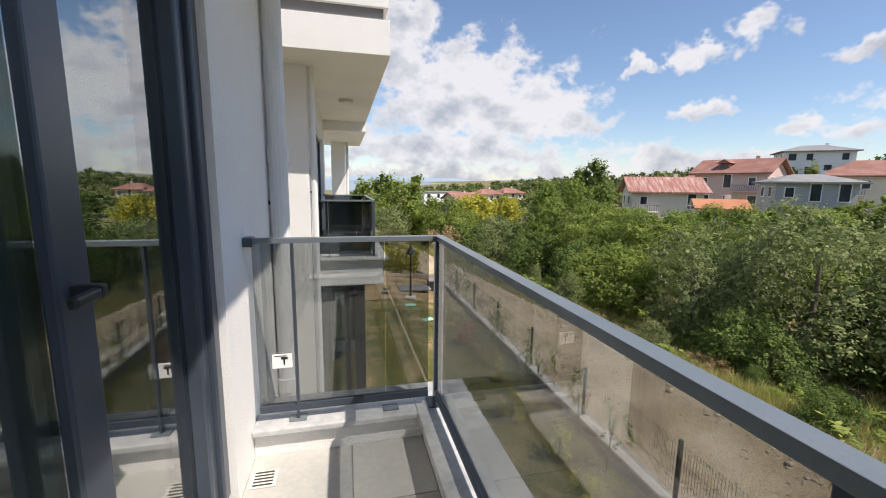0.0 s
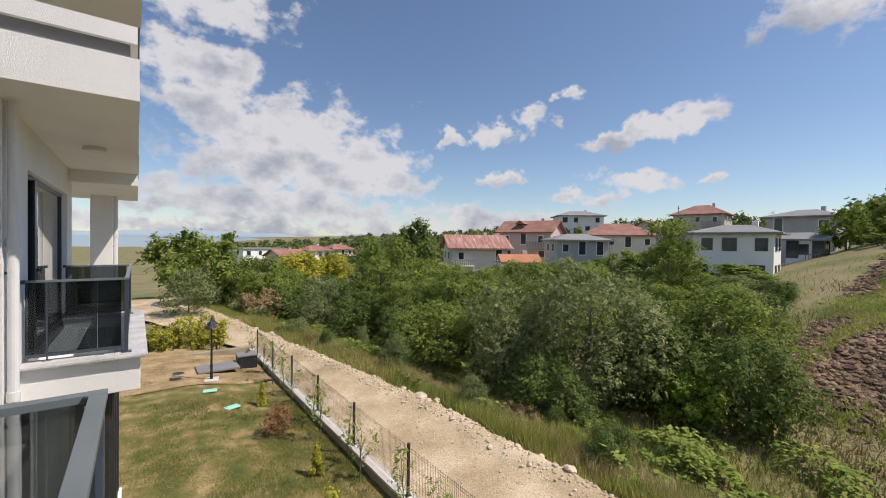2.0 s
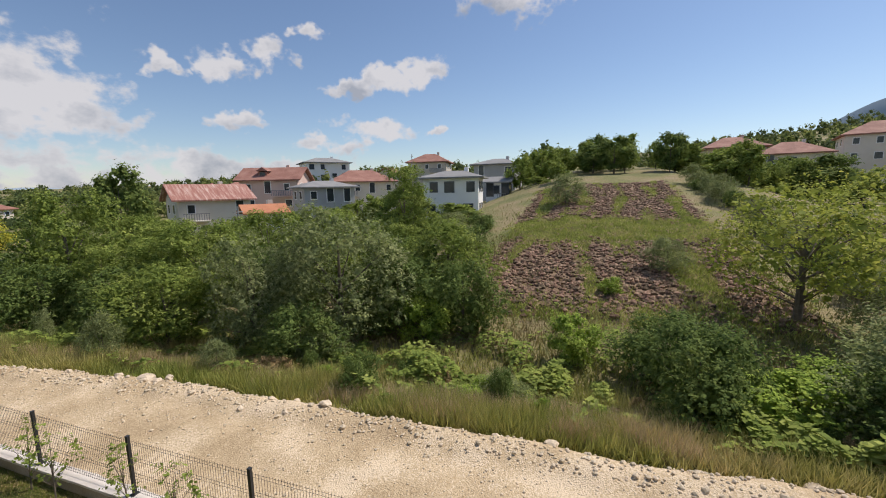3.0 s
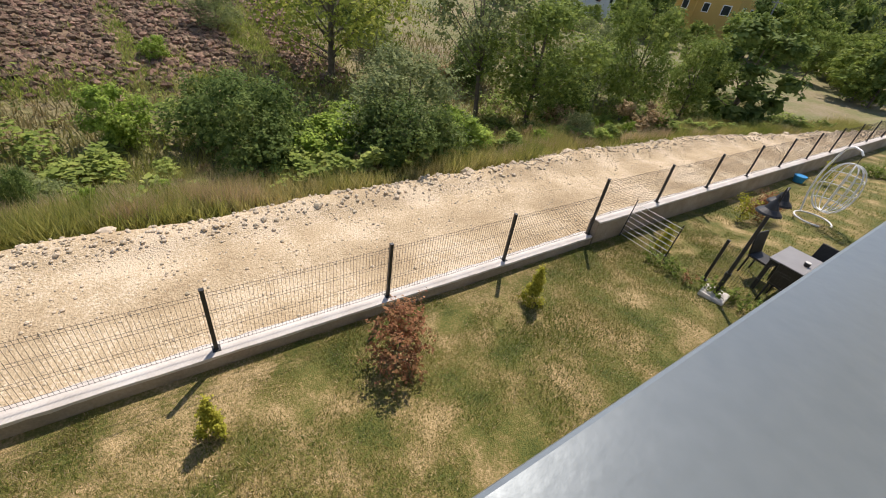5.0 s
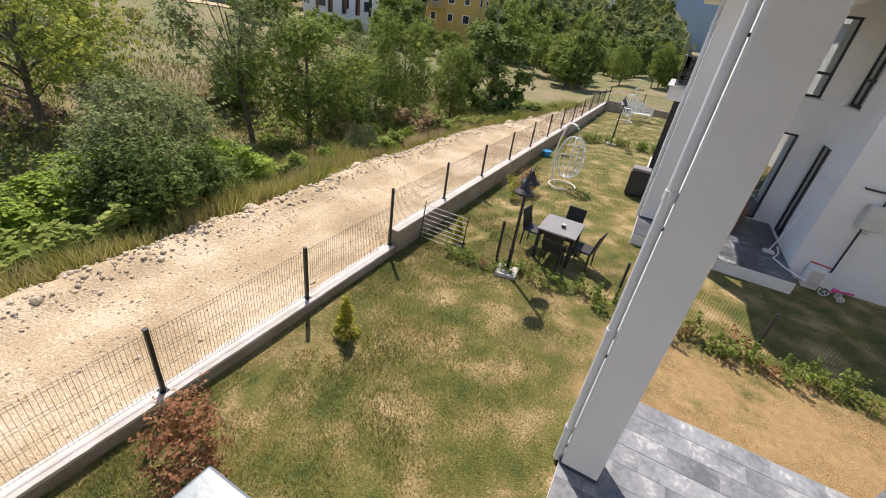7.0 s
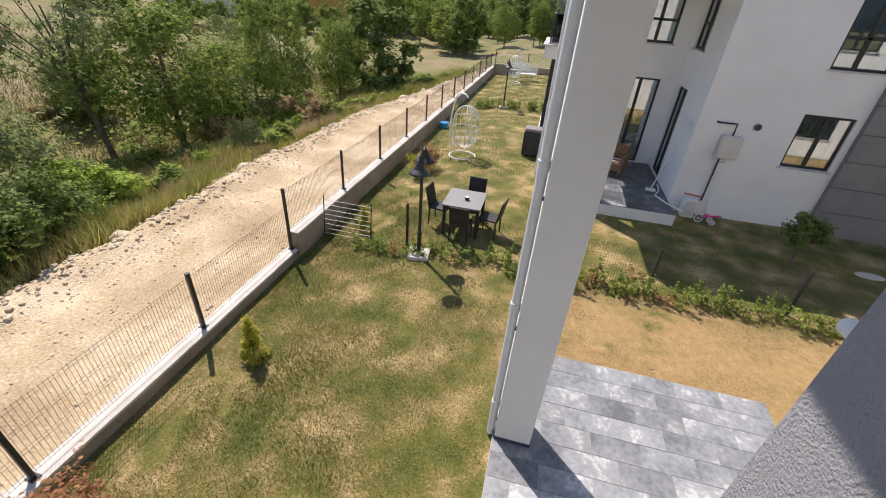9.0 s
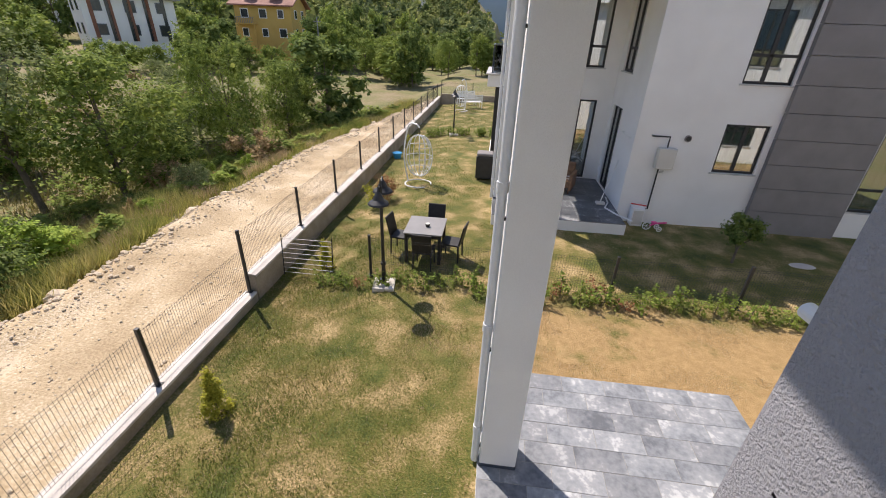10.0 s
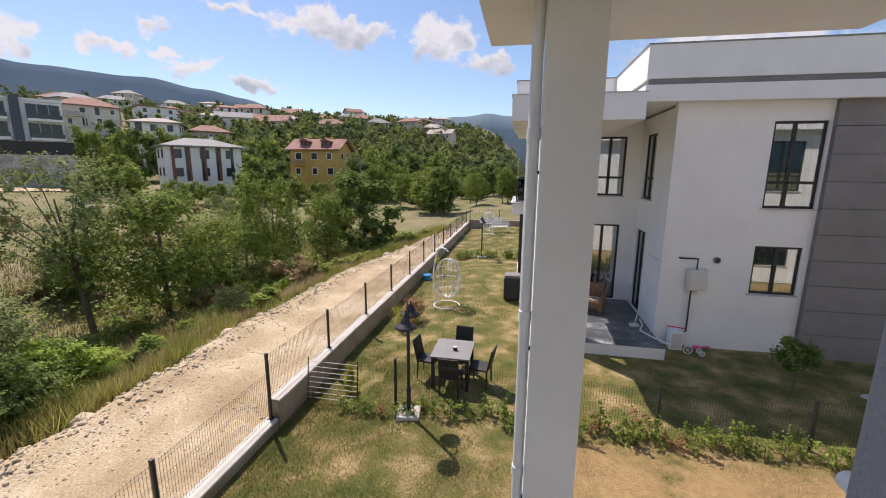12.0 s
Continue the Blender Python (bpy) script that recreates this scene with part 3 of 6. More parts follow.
def panel_mesh(width, h, pitch=.05, bars=(0.03, .33, .63, .93)):
    bm = B()
    n = int(width / pitch)
    r = .0015
    for i in range(n + 1):
        x = i * width / n
        box(bm, (x - r, -r, 0), (x + r, r, h))
    for z in bars:
        for dz in (0, .04):
            box(bm, (0, -r - .012 * (dz == 0), z * h + dz - r), (width, r - .012 * (dz == 0), z * h + dz + r))
    return mesh_of("mesh_panel", bm, M["dark"])


def post_mesh(h, w=.05):
    bm = B()
    box(bm, (-w / 2, -w / 2, 0), (w / 2, w / 2, h), .004)
    box(bm, (-w / 2 - .004, -w / 2 - .004, h), (w / 2 + .004, w / 2 + .004, h + .012), .003)
    box(bm, (-.06, -.05, 0), (.06, .05, .008))
    return mesh_of("post", bm, M["dark"])


def fence_run(label, posts, h, name="fence", mh=None, last=True, first=True):
    """posts: points (x, y, z) along one line."""
    f = thing(name, posts[0], label, "fence", "garden fences")
    pm = post_mesh(h)
    cache = {}
    o = Vector(posts[0])
    for i, p in enumerate(posts):
        if (last or i + 1 < len(posts)) and (first or i):
            ob = new("post", pm)
            ob.parent, ob.location = f, Vector(p) - o
        if i + 1 < len(posts):
            d = Vector(posts[i + 1]) - Vector(p)
            key = round(d.length, 2)
            if key not in cache:
                cache[key] = panel_mesh(d.length, mh or h - .08)
            w = new("mesh_panel", cache[key])
            w.parent = f
            w.matrix_local = Matrix.Translation(Vector(p) - o + Vector((0, 0, .04))) @ pose(0, 0, 0, 0, 0, math.degrees(math.atan2(d.y, d.x)))
    return f


PITCH = 2.5
low_fence = fence_run("black welded-mesh fence on the low garden wall", [(4.78, 7.12 - PITCH * k, -.10) for k in range(-5, 7)], 1.02, last=False)
tall_post = new("post", post_mesh(1.345))
tall_post.parent, tall_post.location = low_fence, (0, -11 * PITCH, 0)
fence_run("black welded-mesh fence on the raised garden wall", [(4.79, 7.12 - PITCH * k, .255) for k in range(6, 18)], .99, first=False)
fence_run("low black mesh fence dividing two gardens", [(2.56, -8.85, -.05), (-.0, -8.8, -.02), (-2.37, -8.73, 0), (-4.81, -8.79, 0), (-7.3, -8.8, 0), (-9.8, -8.8, 0)], .95)
fence_run("black mesh fence along the far garden end", [(4.6, -36.28, .45), (2.1, -36.28, .45), (-.3, -36.28, .45)], .9)

# ---- houses ----


def wall_pan(axis, at, thick, u0, u1, z0, z1, holes, fy=None):
    """A wall across axis ('x' or 'y') from at to at + thick, with rectangular holes (u0, u1, z0, z1)."""
    bm = B()
    us = sorted({u0, u1, *[min(max(q, u0), u1) for h in holes for q in h[:2]]})
    zs = sorted({z0, z1, *[min(max(q, z0), z1) for h in holes for q in h[2:]]})

    def solid(i, j):
        if not (0 <= i < len(us) - 1 and 0 <= j < len(zs) - 1):
            return False
        cu, cz = (us[i] + us[i + 1]) / 2, (zs[j] + zs[j + 1]) / 2
        return not any(h[0] < cu < h[1] and h[2] < cz < h[3] for h in holes)

    def P(u, z, d):
        return (at + d, u, z) if axis == "x" else (u, at + d, z)

    def quad(*p):
        bm.faces.new([bm.verts.new(q) for q in p])
    for i in range(len(us) - 1):
        for j in range(len(zs) - 1):
            if not solid(i, j):
                continue
            a, b, c, d = us[i], us[i + 1], zs[j], zs[j + 1]
            for t in (0, thick):
                quad(P(a, c, t), P(b, c, t), P(b, d, t), P(a, d, t))
            for di, dj, e in ((-1, 0, (a, c, a, d)), (1, 0, (b, c, b, d)), (0, -1, (a, c, b, c)), (0, 1, (a, d, b, d))):
                if not solid(i + di, j + dj):
                    quad(P(e[0], e[1], 0), P(e[2], e[3], 0), P(e[2], e[3], thick), P(e[0], e[1], thick))
    bmesh.ops.remove_doubles(bm, verts=bm.verts, dist=.0005)
    bmesh.ops.recalc_face_normals(bm, faces=bm.faces)
    return bm


def window(parent, axis, at, out, u0, u1, z0, z1, mullions=(.5,), transom=None, sill=True, name="window"):
    """A framed window set back from the wall face at; out is the outward sign along axis."""
    w = thing(name)
    w.parent = parent
    d0, d1 = at - out * .05, at - out * .12

    def bx(bm, ua, ub, za, zb, da=d0, db=d1, bev=.006):
        if axis == "x":
            box(bm, (da, ua, za), (db, ub, zb), bev)
        else:
            box(bm, (ua, da, za), (ub, db, zb), bev)
    fw = .06
    bm = B()
    for q in ((u0, u0 + fw, z0, z1), (u1 - fw, u1, z0, z1), (u0 + fw, u1 - fw, z0, z0 + fw), (u0 + fw, u1 - fw, z1 - fw, z1)):
        bx(bm, *q)
    cuts = [u0 + (u1 - u0) * q for q in mullions]
    for c in cuts:
        bx(bm, c - .045, c + .045, z0 + fw, z1 - fw)
    if transom:
        bx(bm, u0 + fw, u1 - fw, transom - .035, transom + .035)
    part("frame", bm, M["frame"] if name == "balcony_door" else M["dark"], w)
    edges = [u0] + cuts + [u1]
    rows = [z0, transom, z1] if transom else [z0, z1]
    for a, b in zip(edges, edges[1:]):
        for c, d in zip(rows, rows[1:]):
            bm = B()
            bx(bm, a + .03, b - .03, c + .03, d - .03, at - out * .075, at - out * .095, 0)
            part("pane", bm, M["pane"], w)
    if sill:
        bm = B()
        bx(bm, u0 - .05, u1 + .05, z0 - .04, z0, at + out * .04, at - out * .12, .004)
        part("sill", bm, M["marble"], w)
    return w


def house(name, s, c, ground, label):
    """One of the row's mirrored villas. y runs through s * y + c."""
    h = thing(name, (0, 0, 0), label, "house", "villas in the row")
    Y = lambda y: s * y + c
    top = 5.95
    T = .22

    def bxp(nm, lo, hi, mt, bev=.01, lab="", parent=None):
        bm = B()
        box(bm, (lo[0], Y(lo[1]), lo[2]), (hi[0], Y(hi[1]), hi[2]), bev)
        return part(nm, bm, mt, parent or h, lab)

    def wy(nm, y, inward, x0, x1, z0, z1, holes=(), mt=None):
        part(nm, wall_pan("y", Y(y), s * inward * T, x0, x1, z0, z1, list(holes)), mt or M["stucco"], h)

    def wx(nm, x, inward, y0, y1, z0, z1, holes=()):
        a, b = sorted((Y(y0), Y(y1)))
        hs = [(*sorted((Y(q[0]), Y(q[1]))), q[2], q[3]) for q in holes]
        part(nm, wall_pan("x", x, inward * T, a, b, z0, z1, hs), M["stucco"], h)

    def win(axis, at, out, u0, u1, z0, z1, **k):
        if axis == "x":
            a, b = sorted((Y(u0), Y(u1)))
            window(h, "x", at, out, a, b, z0, z1, **k)
        else:
            window(h, "y", Y(at), out * s, u0, u1, z0, z1, **k)
    g = -.4
    E_ = -.47
    # east front: balcony door above, garden door below
    upper, lower = (-1.62, 1.66, 3.36, 5.62), (-1.3, 1.3, .12, 2.5)
    wx("east_wall", E_, -1, -2.28, 2.78, g, top + .4, (upper, lower))
    win("x", E_ - .02, 1, *upper, mullions=(.25,), sill=False, name="balcony_door")
    for yy in (.895,):
        bxp("sash_stile", (E_ - .04, yy - .05, 3.40), (E_ - .066, yy + .05, 5.58), M["frame"], .006)
    for ya, yb, da, db in ((1.585, 1.655, .025, .10), (1.515, 1.58, .045, .10)):
        bxp("frame_profile", (E_ - da, ya, 3.40), (E_ - db, yb, 5.6), M["frame"], .008)
    handle = bxp("door_handle", (E_ - .04, .875, 4.42), (E_ + .012, .895, 4.445), M["dark"], .004)
    bxp("lever", (E_ - .005, .80, 4.42), (E_ + .012, .876, 4.442), M["dark"], .006)
    bxp("door_track", (E_ - .19, -1.62, 3.335), (E_ + .012, 1.66, 3.362), M["groove"], .004)
    if s > 0:
        bxp("render_panel", (E_, -2.283, g), (E_ + .005, -1.64, top + .16), M["roughcast"], 0, "grey roughcast render")
    win("x", E_ - .03, 1, *lower, mullions=(.34, .66), sill=False, name="garden_door")
    wy("end_wall", 2.78, -1, -12.6, E_ - T, g, top + .4)
    # recess behind the covered terrace
    r1, r2 = (-3.04, -1.96, .32, 2.9), (-3.05, -2.06, 3.86, 5.75)
    wy("recess_wall", -2.28, 1, -3.5, E_ - T, g, top + .3, (r1, r2))
    win("y", -2.28, -1, *r1, mullions=(.5,), sill=False, name="terrace_door")
    win("y", -2.28, -1, *r2, mullions=(.5,), transom=4.45)
    q1, q2 = (-3.62, -2.65, .3, 2.85), (-3.8, -2.75, 3.84, 5.75)
    wx("recess_side_wall", -3.5, -1, -5.26 + T, -2.28 + T, g, top + .3, (q1, q2))
    win("x", -3.5, 1, *q1, mullions=(.5,), sill=False, name="side_door")
    win("x", -3.5, 1, *q2, mullions=(.5,), transom=4.45)
    # side wall that faces the neighbour
    k1, k2, k3, k4 = (-6.71, -5.65, 1.58, 2.83), (-6.79, -5.66, 3.79, 5.87), (-10.9, -9.35, .75, 3.05), (-10.9, -9.35, 3.9, 5.9)
    wy("side_wall", -5.26, 1, -12.6, -3.5, g, 6.5, (k1, k2, k3, k4))
    win("y", -5.26, -1, *k1)
    win("y", -5.26, -1, *k2, mullions=(.58,), transom=4.42)
    win("y", -5.26, -1, *k3, transom=1.35)
    win("y", -5.26, -1, *k4, transom=4.5)
    wx("rear_wall", -12.6, 1, -5.26 + T, 2.78 - T, g, 6.5)
    clad = thing("cladding")
    clad.parent = h
    n = 10
    for i in range(n):
        a, b = i * 6.38 / n, (i + 1) * 6.38 / n
        bm = B()
        box(bm, (-9.22, Y(-5.26), a - (.3 if i == 0 else 0)), (-6.86, Y(-5.40), b - .012), .004)
        part("panel", bm, M["cladding"], clad)
    # floors inside and the roof
    bxp("upper_floor", (-12.4, -5.0, 3.0), (-3.72, 2.58, 3.32), M["interior"], 0)
    bxp("upper_floor", (-3.72, -2.0, 3.0), (-.69, 2.58, 3.32), M["interior"], 0)
    bxp("roof_slab", (-2.601, -5.881, top - .063), (.541, -1.98, top + .12), M["stucco"], 0)
    bxp("roof_slab", (-12.9, -5.6, 6.34), (-2.6, -2.0, 6.5), M["stucco"], .01)
    bxp("roof_slab", (-12.95, -1.97, 6.117), (.541, 3.481, 6.3), M["stucco"], 0)
    # parapet bands
    def ring(x0, x1, y0, y1, z0, z1, inset, mt, nm, t=.18):
        x0, x1, y0, y1 = x0 + inset, x1 - inset, y0 + inset, y1 - inset
        bm = B()
        for lo, hi in (((x0, y0), (x1, y0 + t)), ((x0, y1 - t), (x1, y1)), ((x0, y0 + t), (x0 + t, y1 - t)), ((x1 - t, y0 + t), (x1, y1 - t))):
            box(bm, (lo[0], Y(lo[1]), z0), (hi[0], Y(hi[1]), z1))
        part(nm, bm, mt, h)
    ring(-2.6, .54, -5.88, -1.9, top - .06, 6.5, 0, M["stucco"], "low_parapet")
    ring(-2.6, .54, -5.88, -1.9, 6.5, 6.53, -.02, M["marble"], "parapet_cap", .22)
    for (x0, x1, y0, y1, zb) in ((-12.95, -2.6, -5.64, -1.95, 6.32), (-12.95, .54, -1.95, 3.48, 6.12)):
        ring(x0, x1, y0, y1, zb, zb + .38, 0, M["stucco"], "fascia")
        ring(x0, x1, y0, y1, zb + .38, zb + .52, .07, M["groove"], "groove")
        ring(x0, x1, y0, y1, zb + .52, 7.6, .015, M["stucco"], "parapet")
        ring(x0, x1, y0, y1, 7.6, 7.63, -.01, M["groove"], "parapet_cap", .22)
    bxp("roof_vent", (-2.0, -1.2, 6.2), (-1.4, -.6, 7.95), M["stucco"], .05)
    # covered terrace and its column
    bxp("terrace_slab", (-3.5, -6.29, g), (.07, -2.28, ground - .02), M["stucco"], .01)
    bxp("column", (-.37, -5.02, ground), (.05, -4.66, top), M["stucco"], .012)
    bxp("column_foot", (-.375, -5.025, ground), (.055, -4.655, ground + .05), M["frame"], .003)
    # balcony slab and stone upstand
    bxp("balcony_slab", (E_, -1.36, 3.06), (.56, 2.16, 3.32), M["stucco"], .01)
    for lo, hi in (((.34, -1.36), (.56, 2.16)), ((E_, 1.96), (.34, 2.16)), ((E_, -1.36), (.34, -1.14))):
        bxp("upstand", (*lo, 3.3), (*hi, 3.46), M["stucco"], .006)
    for lo, hi in (((.31, -1.46), (.63, 2.24)), ((E_, 1.92), (.31, 2.24)), ((E_, -1.46), (.31, -1.1))):
        bxp("cap_stone", (*lo, 3.46), (*hi, 3.492), M["marble"], .006, "veined grey marble capping")
    # glazed bay under the balcony
    bay, fx = thing("glazed_bay"), .27
    bay.parent = h
    bxp("plinth", (E_, -1.24, g), (fx + .04, 2.04, ground + .2), M["stucco"], .008, parent=bay)
    for yy in (-1.2, 2.0):
        a_, b_ = sorted((yy, yy - math.copysign(.1, yy)))
        bxp("corner_post", (fx - .1, a_, ground + .2), (fx, b_, 3.06), M["dark"], .005, parent=bay)
    win("x", fx + .04, 1, -1.1, 1.9, ground + .2, 3.06, mullions=(.25, .5, .75), sill=False, name="bay_window")
    win("y", 2.04, 1, E_, fx - .1, ground + .2, 3.06, mullions=(.72,), sill=False, name="bay_window")
    win("y", -1.24, -1, E_, fx - .1, ground + .2, 3.06, mullions=(.72,), sill=False, name="bay_window")
    # rain pipe at the outer corner and beside the column
    def pipe(x, y, z0, z1, r):
        p = thing("downpipe")
        p.parent = h
        bm = B()
        tube(bm, (x, Y(y), z0), (x, Y(y), z1), r, n=16)
        part("pipe", bm, M["pipe"], p, smooth=False)
        for z in np.arange(z0 + .5, z1, 1.45):
            bm = B()
            tube(bm, (x, Y(y), z), (x, Y(y), z + .09), r + .008, n=16)
            part("collar", bm, M["pipe"], p)
            bm = B()
            box(bm, (x - r - .012, Y(y) - .02, z - .25), (x + .01, Y(y) + .02, z - .225))
            part("bracket", bm, M["dark"], p)
    pipe(-.41, 2.70, -.1, 6.12, .055 if s > 0 else .042)
    pipe(.105, -4.78, ground - .05, top, .045)
    light = thing("soffit_light")
    light.parent = h
    bm = B()
    tube(bm, (.05, Y(.7), 6.075), (.05, Y(.7), 6.13), .13, n=24)
    part("rim", bm, M["cream"], light)
    bm = B()
    tube(bm, (.05, Y(.7), 6.06), (.05, Y(.7), 6.075), .10, n=24)
    part("diffuser", bm, M["whitemetal"], light)
    return h


def railing(name, s, c, label):
    """Glass balcony railing with flat metal handrail."""
    r = thing(name, (.4, s * .4 + c, 3.49), label, "railing", "balcony railings")
    Y = lambda y: s * y + c
    o = Vector(r.location)

    def bxp(nm, lo, hi, mt, bev=.004, lab=""):
        bm = B()
        box(bm, (lo[0], Y(lo[1]), lo[2]), (hi[0], Y(hi[1]), hi[2]), bev)
        bmesh.ops.translate(bm, verts=bm.verts, vec=-o)
        return part(nm, bm, mt, r, lab)
    z0, z1 = 4.360, 4.383
    G_ = M["glass"] if s > 0 else M["tinted"]
    X0, X1, A, Z = .408, .45, -1.18, 2.03
    bxp("handrail", (X0, A + .051, z0), (X1, Z - .051, z1), M["rail"], .0012)
    bxp("handrail", (-.455, A, z0), (X1 - .051, A + .042, z1), M["rail"], .0012)
    bxp("handrail", (-.455, Z - .042, z0), (X1 - .051, Z, z1), M["rail"], .0012)
    for y0, y1 in ((A + .004, A + .056), (Z - .056, Z - .004)):
        bxp("joint", (X1 - .056, y0, z0 - .004), (X1 - .004, y1, z1 - .002), M["dark"], .001, "dark joint insert")
    bxp("corner_cap", (X1 - .05, A - .0005, z0 - .0005), (X1 + .0005, A + .05, z1 + .0005), M["rail"], .0012)
    bxp("corner_cap", (X1 - .05, Z - .05, z0 - .0005), (X1 + .0005, Z + .0005, z1 + .0005), M["rail"], .0012)
    bxp("wall_bracket", (-.47, Z - .06, z0 - .012), (-.43, Z + .01, z1 + .006), M["frame"], .003)
    bxp("wall_bracket", (-.47, A - .01, z0 - .012), (-.43, A + .072, z1 + .006), M["frame"], .003)
    for x, y in ((.424, Z - .027), (.424, A + .027)):
        bxp("post", (x - .019, y - .019, 3.492), (x + .019, y + .019, z0), M["frame"], .003)
        bxp("base_plate", (x - .05, y - .055, 3.492), (x + .05, y + .055, 3.502), M["frame"], .002)
    bxp("mid_post", (.413, .255, 3.492), (.431, .285, z0), M["frame"], .002)
    bxp("clamp_post", (-.275, Z - .045, 3.492), (-.262, Z - .015, z0), M["frame"], .002)
    bxp("foot_plate", (-.31, Z - .06, 3.492), (-.23, Z, 3.5), M["rail"], .002)
    bxp("foot_plate", (.14, Z - .06, 3.492), (.22, Z, 3.5), M["rail"], .002)
    for y0, y1 in ((A + .05, .252), (.288, Z - .05)):
        bxp("glass_panel", (.415, y0, 3.57), (.423, y1, z0), G_, 0)
        bxp("bottom_rail", (.404, y0, 3.54), (.434, y1, 3.572), M["frame"], .002)
    bxp("bottom_rail", (-.44, Z - .042, 3.54), (.375, Z - .012, 3.575), M["frame"], .002)
    for x0, x1 in ((-.44, .155), (.158, .375)):
        bxp("glass_panel", (x0, Z - .031, 3.575), (x1, Z - .023, z0), G_, 0)
    bxp("bottom_rail", (-.44, A + .035, 3.54), (.375, A + .065, 3.575), M["frame"], .002)
    bxp("glass_panel", (-.44, A + .046, 3.575), (.375, A + .054, z0), G_, 0)
    return r


house("villa", 1, 0.0, .10, "white rendered villa with the balcony, column and covered terrace")
house("villa", -1, 8.6, .10, "white rendered neighbouring villa with overhanging roof and balcony")
house("villa", -1, -18.26, .30, "white rendered villa with grey cladding and raised terrace")
railing("balcony_railing", 1, 0.0, "anthracite metal balcony railing with smoked glass")
railing("balcony_railing", -1, 8.6, "anthracite balcony railing with smoked glass on the neighbour")
railing("balcony_railing", -1, -18.26, "anthracite balcony railing with smoked glass far along the row")

# ---- trees and plants ----


def crown_arrays(rnd, n, h, w, z0, lobes, size, flat=.9, droop=0.0, lean=0.0, cone=False, inner=22):
    """Sprays of small rhombic leaves on many uneven lobes, over larger leaves deeper in. Returns vertices and faces."""
    v, f, centres = [], [], []
    lobes = max(7, int(lobes * .72))
    for k in range(lobes):
        t = (k + .5) / lobes
        z = z0 + (h - z0) * (.08 + .84 * t)
        env = math.sin(math.pi * (.12 + .80 * t)) ** .7 if not cone else 1.05 - t
        a, rr = k * 2.39996 + rnd.uniform(-.6, .6), .30 + .62 * rnd.random() ** .6
        centres.append((w / 2 * env * rr * math.cos(a) + lean * z, w / 2 * env * rr * math.sin(a), z + rnd.uniform(-.05, .05) * h, (w / 2) * rnd.uniform(.22, .46) * (.6 + .4 * env)))
    tot = sum(c[3] ** 2 for c in centres)

    def leaf_quad(c, nrm, s, wide):
        u = nrm.orthogonal().normalized()
        t2 = rnd.uniform(0, 6.283)
        u = u * math.cos(t2) + nrm.cross(u) * math.sin(t2)
        q = nrm.cross(u)
        o = len(v)
        v.extend((tuple(c - u * s * .5), tuple(c + q * s * wide), tuple(c + u * s * .55), tuple(c - q * s * wide)))
        f.append((o, o + 1, o + 2, o + 3))

    def wild():
        return Vector((rnd.uniform(-1, 1), rnd.uniform(-1, 1), rnd.uniform(-1, 1)))
    for cx, cy, cz, r in centres:
        centre = Vector((cx, cy, cz))
        for _ in range(inner):
            d = wild() * r * .62
            d.z *= flat
            leaf_quad(centre + d, wild().normalized(), size * rnd.uniform(1.6, 2.8), .4)
        left = int(n * r * r / tot)
        while left > 0:
            d = Vector((rnd.gauss(0, 1), rnd.gauss(0, 1), rnd.gauss(0, 1) + .3)).normalized()
            rad = r * (1.05 - .45 * rnd.random() ** 1.5) * (1 + .65 * noise.noise((d.x * 1.8 + cx, d.y * 1.8 + cy, d.z * 1.8 + cz)))
            if rnd.random() < .14:
                rad *= rnd.uniform(1.15, 1.5)
            base = Vector((cx + d.x * rad, cy + d.y * rad, cz + d.z * rad * flat - droop * rad * (d.x * d.x + d.y * d.y)))
            twig = (d + wild() * .7 + Vector((0, 0, .25 - 1.2 * droop))).normalized() * size
            face_ = (d * .8 + Vector((0, 0, .55)) + wild() * .35).normalized()
            for k in range(min(left, 6)):
                c = base + twig * (k * .42 - .8) + wild() * size * .55
                leaf_quad(c, (face_ + wild() * .45).normalized(), size * rnd.uniform(.65, 1.35), .32)
            left -= 6
    return v, f, centres


def make_plant(name, label, category, h, w, n, size, leafmat, lobes=14, z0=.15, trunk_r=.09, seed=1, droop=0.0, lean=0.0, group="", limbs=7, flat=.9, cone=False, inner=22):
    rnd = random.Random(seed)
    t = thing(name, (0, 0, 0), label, category, group)
    v, f, cs = crown_arrays(rnd, n, h, w, z0, lobes, size, flat, droop, lean, cone, inner)
    bm = B()
    top = Vector((lean * h * .75, 0, h * .75))
    tube(bm, (0, 0, -.3), top * .5, trunk_r, trunk_r * .65, 8)
    tube(bm, top * .5, top, trunk_r * .65, trunk_r * .2, 7)
    for c in cs[::max(1, len(cs) // limbs)]:
        p = Vector(c[:3])
        k = min(.85, max(.12, (p.z - .35 * c[3]) / (h * .9)))
        tube(bm, top * (k * .7), p, trunk_r * .35, trunk_r * .08, 5)
    part("trunk", bm, M["bark"], t)
    raw("crown", v, f, LEAF[leafmat], parent=t)
    return t


P_ = {}


def proto(key, *a, **k):
    P_[key] = make_plant(*a, **k)
    P_[key].location = (0, 0, -60)


